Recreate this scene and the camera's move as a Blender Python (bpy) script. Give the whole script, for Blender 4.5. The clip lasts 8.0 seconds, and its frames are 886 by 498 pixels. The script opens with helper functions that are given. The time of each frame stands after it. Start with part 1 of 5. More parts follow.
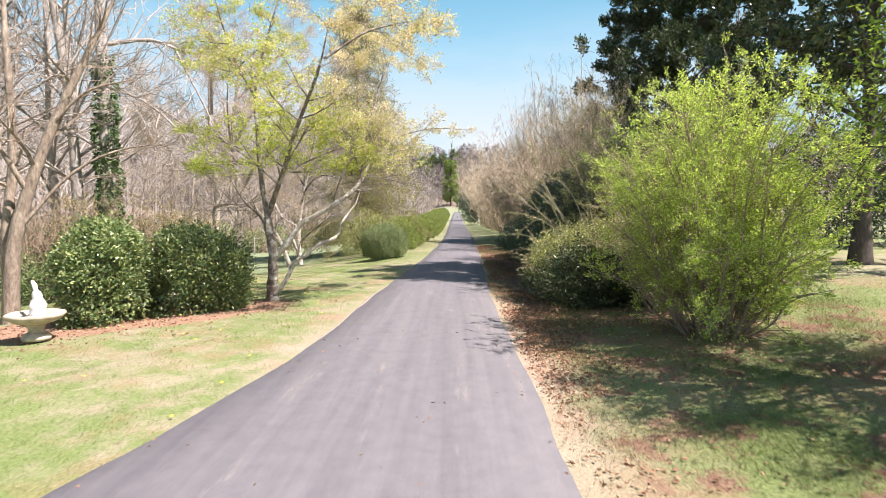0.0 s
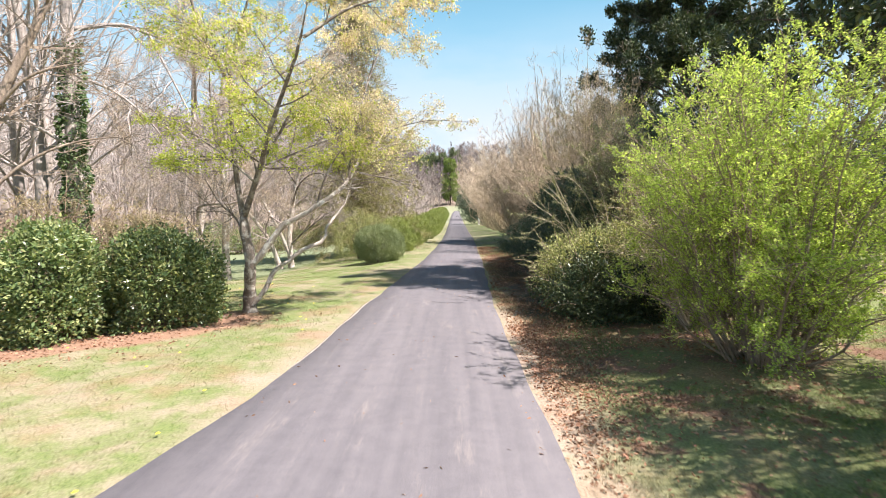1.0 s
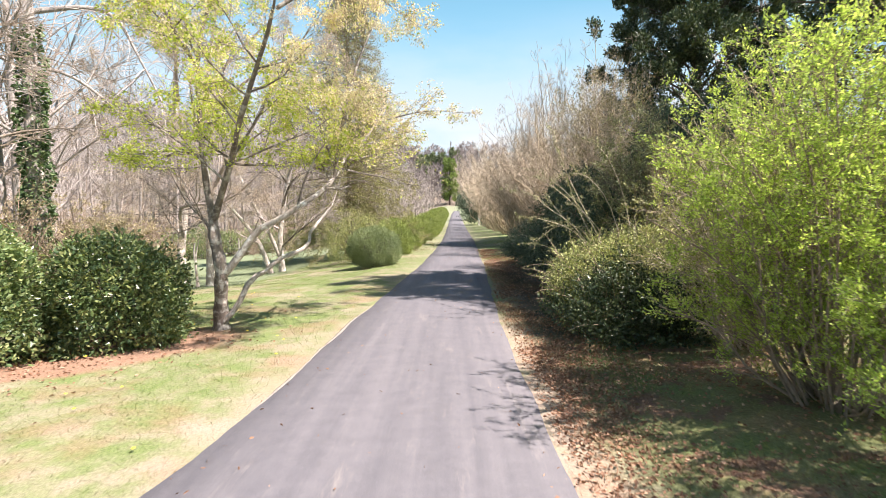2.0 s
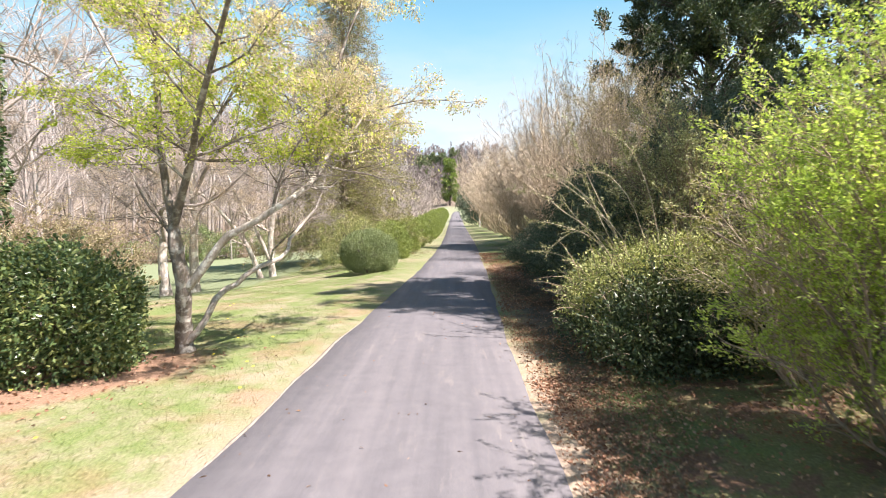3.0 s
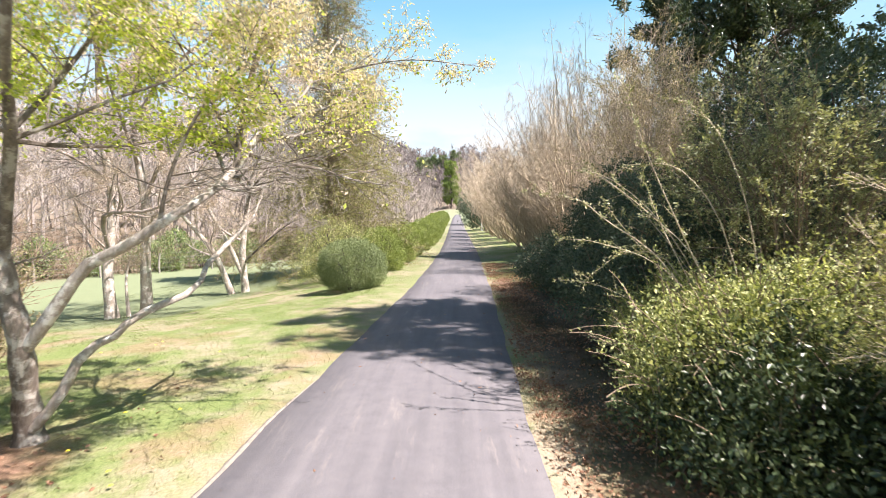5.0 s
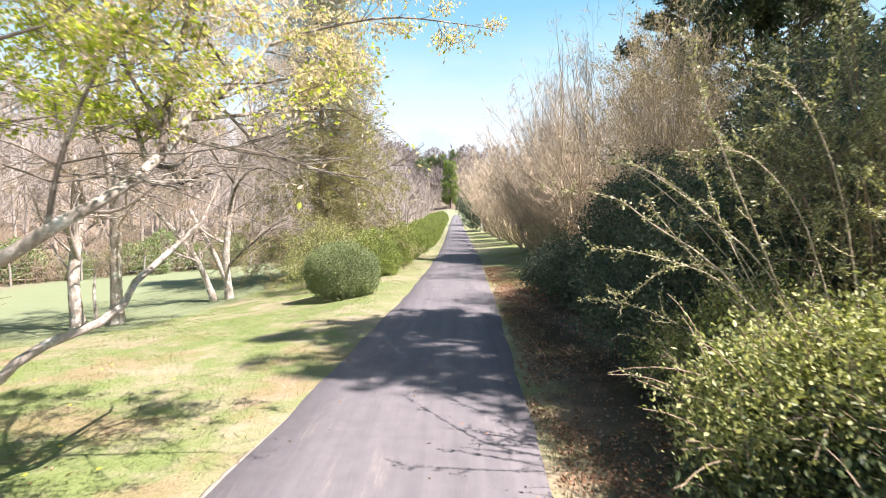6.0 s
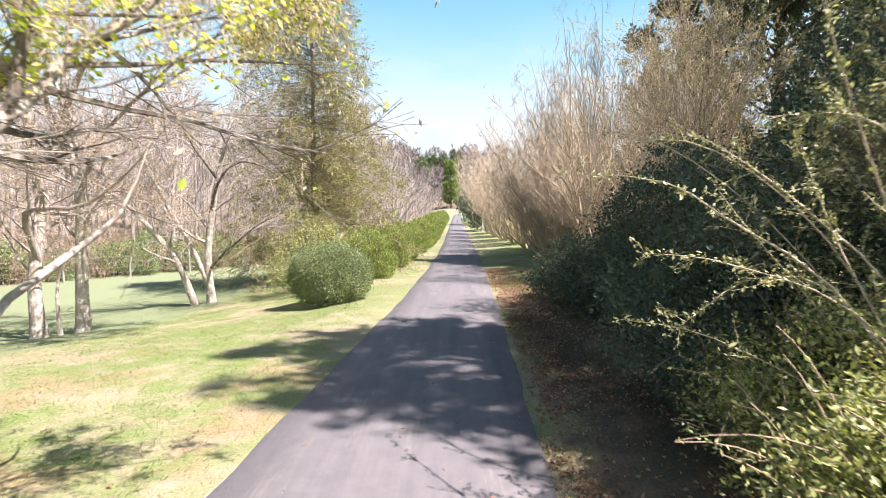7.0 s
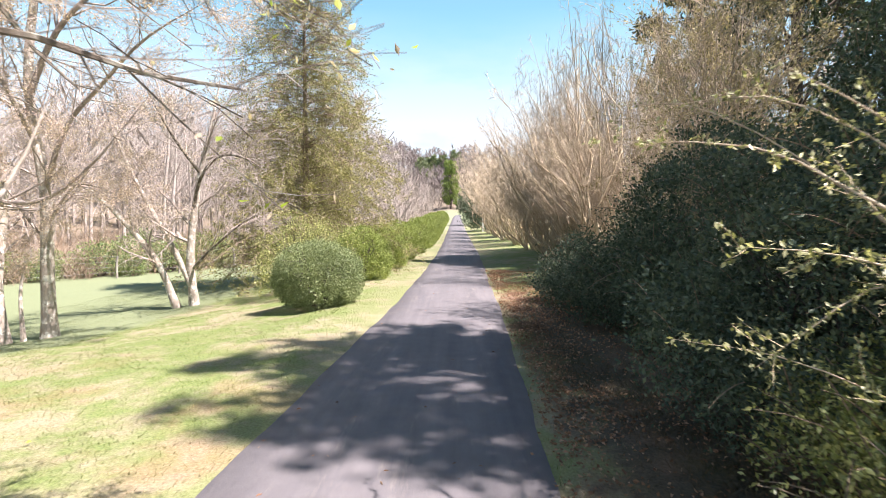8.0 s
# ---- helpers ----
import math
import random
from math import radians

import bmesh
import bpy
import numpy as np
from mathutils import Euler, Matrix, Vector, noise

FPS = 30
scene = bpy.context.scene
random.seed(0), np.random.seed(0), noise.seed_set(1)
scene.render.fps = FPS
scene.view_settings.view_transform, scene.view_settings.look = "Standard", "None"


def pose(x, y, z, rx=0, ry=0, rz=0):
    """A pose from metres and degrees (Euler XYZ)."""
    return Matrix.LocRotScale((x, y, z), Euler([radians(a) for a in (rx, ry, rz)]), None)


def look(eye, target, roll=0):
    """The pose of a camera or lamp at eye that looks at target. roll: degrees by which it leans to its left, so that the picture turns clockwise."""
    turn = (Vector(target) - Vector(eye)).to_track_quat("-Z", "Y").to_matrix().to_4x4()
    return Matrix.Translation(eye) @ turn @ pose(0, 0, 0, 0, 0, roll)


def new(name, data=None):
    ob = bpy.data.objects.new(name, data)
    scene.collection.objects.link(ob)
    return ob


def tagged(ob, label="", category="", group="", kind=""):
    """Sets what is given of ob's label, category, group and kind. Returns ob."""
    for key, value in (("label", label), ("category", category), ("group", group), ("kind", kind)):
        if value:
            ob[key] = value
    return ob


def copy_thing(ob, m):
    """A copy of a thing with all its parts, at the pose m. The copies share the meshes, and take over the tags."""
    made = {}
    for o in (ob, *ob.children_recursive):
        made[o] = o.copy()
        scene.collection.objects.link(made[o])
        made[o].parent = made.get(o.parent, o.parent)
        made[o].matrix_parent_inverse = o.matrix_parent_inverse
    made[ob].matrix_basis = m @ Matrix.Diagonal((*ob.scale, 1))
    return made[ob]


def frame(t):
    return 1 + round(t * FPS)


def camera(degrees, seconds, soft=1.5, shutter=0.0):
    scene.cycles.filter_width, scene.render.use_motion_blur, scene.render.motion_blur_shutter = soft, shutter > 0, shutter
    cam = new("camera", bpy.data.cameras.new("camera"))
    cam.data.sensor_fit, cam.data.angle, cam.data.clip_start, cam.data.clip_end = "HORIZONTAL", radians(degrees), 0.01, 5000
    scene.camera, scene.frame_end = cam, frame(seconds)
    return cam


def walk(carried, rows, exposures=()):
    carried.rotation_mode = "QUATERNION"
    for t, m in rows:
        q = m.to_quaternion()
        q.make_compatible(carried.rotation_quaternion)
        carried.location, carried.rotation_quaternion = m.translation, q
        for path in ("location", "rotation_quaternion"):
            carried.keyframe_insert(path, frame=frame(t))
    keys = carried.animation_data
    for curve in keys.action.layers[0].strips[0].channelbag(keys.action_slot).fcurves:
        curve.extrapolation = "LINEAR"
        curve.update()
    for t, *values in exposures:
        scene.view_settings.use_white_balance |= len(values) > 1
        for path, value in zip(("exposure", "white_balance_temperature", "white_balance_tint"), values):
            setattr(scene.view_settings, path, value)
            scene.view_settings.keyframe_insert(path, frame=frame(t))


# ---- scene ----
cam = camera(76.0, 8.0, soft=0.6, shutter=0.5)
PATH = [
    (0, (0.340, 0.400, 1.885), (0.305, 2.395, 1.747), 0.0),
    (0.5, (0.340, 1.060, 1.908), (0.306, 3.054, 1.769), 0.0),
    (1, (0.341, 1.715, 1.928), (0.308, 3.710, 1.786), 0.0),
    (1.5, (0.336, 2.405, 1.952), (0.304, 4.400, 1.809), 0.0),
    (3, (0.328, 4.360, 2.012), (0.296, 6.355, 1.871), 0.1),
    (3.5, (0.357, 5.096, 2.038), (0.323, 7.091, 1.899), 0.0),
    (4, (0.395, 5.800, 2.064), (0.359, 7.795, 1.928), 0.0),
    (4.5, (0.425, 6.525, 2.085), (0.387, 8.520, 1.953), 0.0),
    (6, (0.415, 8.610, 2.108), (0.381, 10.605, 1.977), 0.0),
    (6.5, (0.430, 9.270, 2.090), (0.394, 11.265, 1.958), 0.1),
    (7, (0.460, 9.920, 2.052), (0.423, 11.915, 1.920), 0.1),
    (7.5, (0.478, 10.460, 1.990), (0.441, 12.455, 1.861), 0.1),
    (8, (0.485, 10.985, 1.945), (0.448, 12.980, 1.817), 0.2),
]
walk(cam, [(t, look(eye, target, roll)) for t, eye, target, roll in PATH],
     exposures=[(0.0, 1.41, 6500, 14), (1.5, 1.47, 6500, 14), (3.0, 1.57, 6500, 14), (6.0, 1.65, 6500, 15), (8.0, 1.70, 6500, 17)])

# ---- light ----
SUN_EL, SUN_AZ = radians(57), radians(-20)      # azimuth from +x towards +y
sun = new("sun", bpy.data.lights.new("sun", "SUN"))
sun.data.energy, sun.data.angle, sun.data.color = 5.1, radians(0.53), (1.0, 0.915, 0.85)
sun.matrix_world = look((60, 8, 90), (60 - math.cos(SUN_EL) * math.cos(SUN_AZ), 8 - math.cos(SUN_EL) * math.sin(SUN_AZ), 90 - math.sin(SUN_EL)))

world = bpy.data.worlds.new("sky")
scene.world = world
world.use_nodes = True
wn, wl = world.node_tree.nodes, world.node_tree.links
wn.clear()
w_out = wn.new("ShaderNodeOutputWorld")
w_bg = wn.new("ShaderNodeBackground")
w_bg.inputs["Strength"].default_value = 0.070
sky = wn.new("ShaderNodeTexSky")
sky.sky_type, sky.sun_disc = "NISHITA", False
sky.sun_elevation, sky.sun_rotation = SUN_EL, radians(90) - SUN_AZ
sky.air_density, sky.dust_density, sky.ozone_density = 1.0, 0.6, 1.4
w_tc = wn.new("ShaderNodeTexCoord")
w_sep = wn.new("ShaderNodeSeparateXYZ")
wl.new(w_tc.outputs["Generated"], w_sep.inputs[0])
w_map = wn.new("ShaderNodeMapping")
w_map.inputs["Scale"].default_value = (1.2, 1.2, 4.0)
wl.new(w_tc.outputs["Generated"], w_map.inputs["Vector"])
w_noise = wn.new("ShaderNodeTexNoise")
w_noise.inputs["Scale"].default_value, w_noise.inputs["Detail"].default_value = 2.2, 7.0
wl.new(w_map.outputs[0], w_noise.inputs["Vector"])
w_band = wn.new("ShaderNodeMapRange")
w_band.inputs["From Min"].default_value, w_band.inputs["From Max"].default_value = 0.33, 0.10
wl.new(w_sep.outputs["Z"], w_band.inputs["Value"])
w_cl = wn.new("ShaderNodeMapRange")
w_cl.inputs["From Min"].default_value, w_cl.inputs["From Max"].default_value = 0.22, 0.50
wl.new(w_noise.outputs["Fac"], w_cl.inputs["Value"])
w_mul = wn.new("ShaderNodeMath")
w_mul.operation = "MULTIPLY"
wl.new(w_band.outputs[0], w_mul.inputs[0])
wl.new(w_cl.outputs[0], w_mul.inputs[1])
w_mix = wn.new("ShaderNodeMix")
w_mix.data_type = "RGBA"
wl.new(w_mul.outputs[0], w_mix.inputs["Factor"])
w_tint = wn.new("ShaderNodeMix")
w_tint.data_type, w_tint.blend_type = "RGBA", "MULTIPLY"
w_tint.inputs["Factor"].default_value = 1.0
w_tint.inputs["B"].default_value = (0.80, 0.92, 0.84, 1)
wl.new(sky.outputs[0], w_tint.inputs["A"])
w_haze = wn.new("ShaderNodeMapRange")
w_haze.interpolation_type = "SMOOTHSTEP"
w_haze.inputs["From Min"].default_value, w_haze.inputs["From Max"].default_value = 0.62, 0.16
w_haze.inputs["To Max"].default_value = 0.85
wl.new(w_sep.outputs["Z"], w_haze.inputs["Value"])
w_low = wn.new("ShaderNodeMix")
w_low.data_type = "RGBA"
wl.new(w_haze.outputs[0], w_low.inputs["Factor"])
wl.new(w_tint.outputs["Result"], w_low.inputs["A"])
w_low.inputs["B"].default_value = (1.75, 4.1, 5.5, 1)
wl.new(w_low.outputs["Result"], w_mix.inputs["A"])
w_mix.inputs["B"].default_value = (5.0, 5.3, 5.5, 1)
wl.new(w_mix.outputs["Result"], w_bg.inputs["Color"])
wl.new(w_bg.outputs[0], w_out.inputs[0])


# ---- materials ----
def blank(name):
    m = bpy.data.materials.new(name)
    m.use_nodes = True
    nt = m.node_tree
    nt.nodes.clear()
    out = nt.nodes.new("ShaderNodeOutputMaterial")
    bsdf = nt.nodes.new("ShaderNodeBsdfPrincipled")
    nt.links.new(bsdf.outputs[0], out.inputs[0])
    return m, nt, bsdf, out


def ramp(nt, src, stops):
    r = nt.nodes.new("ShaderNodeValToRGB")
    e = r.color_ramp.elements
    while len(e) < len(stops):
        e.new(0.5)
    for el, (p, c) in zip(e, stops):
        el.position, el.color = p, (*c, 1)
    nt.links.new(src, r.inputs[0])
    return r.outputs[0]


def coords(nt, scale=(1, 1, 1), space="Object"):
    tc = nt.nodes.new("ShaderNodeTexCoord")
    mp = nt.nodes.new("ShaderNodeMapping")
    mp.inputs["Scale"].default_value = scale
    nt.links.new(tc.outputs[space], mp.inputs["Vector"])
    return mp.outputs[0]


def noise_tex(nt, vec, scale, detail=4.0, rough=0.55):
    n = nt.nodes.new("ShaderNodeTexNoise")
    n.inputs["Scale"].default_value, n.inputs["Detail"].default_value, n.inputs["Roughness"].default_value = scale, detail, rough
    nt.links.new(vec, n.inputs["Vector"])
    return n.outputs["Fac"]


def blend(nt, fac, a, b, mode="MIX"):
    m = nt.nodes.new("ShaderNodeMix")
    m.data_type, m.blend_type = "RGBA", mode
    for v, k in ((fac, "Factor"), (a, "A"), (b, "B")):
        if hasattr(v, "links"):
            nt.links.new(v, m.inputs[k])
        elif k == "Factor":
            m.inputs[0].default_value = v
        else:
            m.inputs[k].default_value = (*v, 1)
    return m.outputs["Result"]


def band(nt, src, lo, hi):
    m = nt.nodes.new("ShaderNodeMapRange")
    m.interpolation_type = "SMOOTHSTEP"
    m.inputs["From Min"].default_value, m.inputs["From Max"].default_value = lo, hi
    nt.links.new(src, m.inputs["Value"])
    return m.outputs[0]


def arith(nt, op, a, b):
    m = nt.nodes.new("ShaderNodeMath")
    m.operation = op
    for i, v in enumerate((a, b)):
        if hasattr(v, "links"):
            nt.links.new(v, m.inputs[i])
        else:
            m.inputs[i].default_value = v
    return m.outputs[0]


def bump(nt, bsdf, src, strength, distance):
    b = nt.nodes.new("ShaderNodeBump")
    b.inputs["Strength"].default_value, b.inputs["Distance"].default_value = strength, distance
    nt.links.new(src, b.inputs["Height"])
    nt.links.new(b.outputs[0], bsdf.inputs["Normal"])


def leaf_material(name, dark, mid, light, rough=0.45, through_light=0.3, patch=0.35, gloss=0.28):
    """Leaves that vary one by one and in larger patches, and let some light through."""
    m, nt, bsdf, out = blank(name)
    geo = nt.nodes.new("ShaderNodeNewGeometry")
    col = ramp(nt, geo.outputs["Random Per Island"], [(0.0, dark), (0.5, mid), (1.0, light)])
    big = noise_tex(nt, coords(nt), 1.7, 3)
    shade = ramp(nt, big, [(0.3, (0.62, 0.66, 0.6)), (0.7, (1.25, 1.2, 1.15))])
    col = blend(nt, patch * 2 if patch < 0.5 else 1.0, col, blend(nt, 1.0, col, shade, "MULTIPLY"))
    nt.links.new(col, bsdf.inputs["Base Color"])
    bsdf.inputs["Roughness"].default_value = rough
    bsdf.inputs["Specular IOR Level"].default_value = gloss
    tr = nt.nodes.new("ShaderNodeBsdfTranslucent")
    nt.links.new(blend(nt, 1.0, col, (1.25, 1.3, 0.7), "MULTIPLY"), tr.inputs[0])
    mix = nt.nodes.new("ShaderNodeMixShader")
    mix.inputs[0].default_value = through_light
    nt.links.new(bsdf.outputs[0], mix.inputs[1])
    nt.links.new(tr.outputs[0], mix.inputs[2])
    nt.links.new(mix.outputs[0], out.inputs[0])
    return m


def bark_material(name, dark, light, lichen=None, scale=6.0):
    m, nt, bsdf, out = blank(name)
    vec = coords(nt, (1, 1, 0.28))
    n1 = noise_tex(nt, vec, scale * 4, 6, 0.7)
    n2 = noise_tex(nt, coords(nt), scale * 0.5, 4, 0.6)
    col = ramp(nt, n1, [(0.3, dark), (0.68, light)])
    col = blend(nt, 0.7, col, ramp(nt, n2, [(0.3, (0.55, 0.52, 0.5)), (0.7, (1.2, 1.2, 1.2))]), "MULTIPLY")
    if lichen:
        spots = band(nt, noise_tex(nt, coords(nt), scale * 1.1, 5, 0.65), 0.5, 0.62)
        col = blend(nt, spots, col, lichen)
    nt.links.new(col, bsdf.inputs["Base Color"])
    bsdf.inputs["Roughness"].default_value = 0.9
    bump(nt, bsdf, n1, 0.7, 0.03)
    return m


M = {}
M["lime"] = leaf_material("lime_leaf", (0.21, 0.285, 0.068), (0.40, 0.51, 0.145), (0.61, 0.69, 0.265), 0.55, 0.6)
M["lime_tree"] = leaf_material("spring_leaf", (0.15, 0.24, 0.05), (0.28, 0.40, 0.085), (0.44, 0.54, 0.15), 0.5, 0.5)
M["maple"] = leaf_material("young_maple_leaf", (0.27, 0.36, 0.06), (0.44, 0.51, 0.105), (0.66, 0.67, 0.21), 0.55, 0.6)
M["samara"] = leaf_material("pink_bud", (0.53, 0.42, 0.345), (0.67, 0.56, 0.465), (0.78, 0.70, 0.60), 0.6, 0.5)
M["bud"] = leaf_material("grey_pink_bud", (0.40, 0.31, 0.30), (0.51, 0.415, 0.405), (0.61, 0.52, 0.51), 0.7, 0.4)
M["holly"] = leaf_material("holly_leaf", (0.055, 0.095, 0.04), (0.115, 0.17, 0.065), (0.27, 0.29, 0.11), 0.3, 0.2, 0.4, 0.6)
M["laurel"] = leaf_material("laurel_leaf", (0.08, 0.135, 0.055), (0.18, 0.25, 0.105), (0.38, 0.41, 0.19), 0.35, 0.28, 0.4, 0.5)
M["box"] = leaf_material("boxwood_leaf", (0.15, 0.19, 0.10), (0.215, 0.26, 0.14), (0.29, 0.34, 0.185), 0.5, 0.3)
M["hedge"] = leaf_material("hedge_leaf", (0.14, 0.18, 0.055), (0.22, 0.275, 0.085), (0.33, 0.38, 0.13), 0.5, 0.32)
M["gold"] = leaf_material("silverberry_leaf", (0.10, 0.125, 0.052), (0.27, 0.30, 0.11), (0.62, 0.62, 0.31), 0.45, 0.3, 0.4, 0.4)
M["olive"] = leaf_material("olive_leaf", (0.17, 0.17, 0.08), (0.30, 0.29, 0.14), (0.46, 0.43, 0.24), 0.5, 0.45)
M["arch"] = leaf_material("arching_shrub_leaf", (0.13, 0.14, 0.07), (0.26, 0.27, 0.14), (0.54, 0.53, 0.33), 0.45, 0.3, 0.35, 0.4)
# leaf colour darkened to paint the shade low on the silverberry
M["camellia"] = leaf_material("shaded_camellia_leaf", (0.024, 0.04, 0.018), (0.046, 0.071, 0.03), (0.11, 0.135, 0.06), 0.35, 0.12, 0.4, 0.4)
M["dark"] = leaf_material("dark_evergreen_leaf", (0.050, 0.076, 0.054), (0.088, 0.120, 0.084), (0.145, 0.182, 0.128), 0.5, 0.15, 0.35, 0.2)
M["magnolia"] = leaf_material("magnolia_leaf", (0.024, 0.044, 0.018), (0.045, 0.072, 0.028), (0.115, 0.135, 0.055), 0.28, 0.06, 0.35, 0.5)
M["cedar"] = leaf_material("cedar_spray", (0.13, 0.13, 0.06), (0.245, 0.24, 0.105), (0.43, 0.40, 0.22), 0.6, 0.4)
M["pine"] = leaf_material("pine_spray", (0.14, 0.20, 0.06), (0.22, 0.30, 0.10), (0.32, 0.40, 0.15), 0.6, 0.35)
M["far_pine"] = leaf_material("far_pine_spray", (0.13, 0.16, 0.09), (0.18, 0.22, 0.13), (0.25, 0.29, 0.18), 0.7, 0.2)
M["dry"] = leaf_material("dry_leaf", (0.20, 0.165, 0.10), (0.34, 0.29, 0.19), (0.52, 0.46, 0.33), 0.7, 0.3)
M["ivy"] = leaf_material("ivy_leaf", (0.05, 0.09, 0.04), (0.105, 0.165, 0.075), (0.20, 0.26, 0.13), 0.35, 0.2)
M["litter"] = leaf_material("dead_leaf", (0.18, 0.095, 0.062), (0.28, 0.15, 0.098), (0.46, 0.30, 0.21), 0.8, 0.1)
M["bark_maple"] = bark_material("lichened_bark", (0.12, 0.092, 0.075), (0.32, 0.265, 0.222), (0.50, 0.46, 0.41))
M["bark_pale"] = bark_material("pale_bark", (0.27, 0.23, 0.195), (0.52, 0.465, 0.41), (0.66, 0.63, 0.575))
M["bark_mid"] = bark_material("brown_grey_bark", (0.09, 0.072, 0.06), (0.26, 0.22, 0.185), (0.38, 0.355, 0.31))
M["bark_dark"] = bark_material("dark_bark", (0.05, 0.04, 0.035), (0.15, 0.12, 0.10))
M["bark_wood"] = bark_material("woodland_bark", (0.27, 0.235, 0.212), (0.51, 0.462, 0.425))
M["bark_far"] = bark_material("distant_bark", (0.20, 0.17, 0.16), (0.33, 0.285, 0.27))
M["bark_crape"] = bark_material("smooth_tan_stem", (0.33, 0.265, 0.17), (0.64, 0.535, 0.385))
M["bark_tan"] = bark_material("peeling_tan_bark", (0.12, 0.09, 0.068), (0.43, 0.35, 0.275))
M["bark_grey"] = bark_material("grey_pink_twig", (0.25, 0.21, 0.19), (0.48, 0.42, 0.385))
M["bark_crape_twig"] = bark_material("pinkish_tan_twig", (0.38, 0.305, 0.225), (0.66, 0.555, 0.43))
M["bark_bush"] = bark_material("tan_brown_twig", (0.20, 0.15, 0.11), (0.40, 0.315, 0.235))
M["bark_crape_dull"] = bark_material("dull_tan_stem", (0.26, 0.21, 0.155), (0.50, 0.42, 0.33))
M["bark_twig"] = bark_material("brown_twig", (0.16, 0.11, 0.075), (0.36, 0.28, 0.20))


def road_material():
    m, nt, bsdf, out = blank("worn_asphalt")
    vec = coords(nt)
    fine = noise_tex(nt, vec, 140, 3, 0.7)
    mid = noise_tex(nt, vec, 5.0, 6, 0.65)
    streak = noise_tex(nt, coords(nt, (3.2, 0.12, 1)), 1.6, 6, 0.6)
    col = ramp(nt, fine, [(0.25, (0.102, 0.097, 0.105)), (0.6, (0.143, 0.136, 0.145)), (0.85, (0.20, 0.19, 0.198))])
    col = blend(nt, 0.5, col, ramp(nt, mid, [(0.3, (0.78, 0.77, 0.79)), (0.7, (1.18, 1.16, 1.15))]), "MULTIPLY")
    col = blend(nt, 0.8, col, ramp(nt, streak, [(0.3, (0.78, 0.78, 0.81)), (0.7, (1.2, 1.18, 1.17))]), "MULTIPLY")
    # pale dust in thin drifts along and across the wheel tracks
    dust = band(nt, noise_tex(nt, coords(nt, (2.6, 0.4, 1)), 1.3, 8, 0.78), 0.54, 0.76)
    col = blend(nt, arith(nt, "MULTIPLY", dust, 0.5), col, (0.35, 0.305, 0.27))
    nt.links.new(col, bsdf.inputs["Base Color"])
    bsdf.inputs["Roughness"].default_value = 0.85
    bump(nt, bsdf, fine, 0.5, 0.006)
    return m


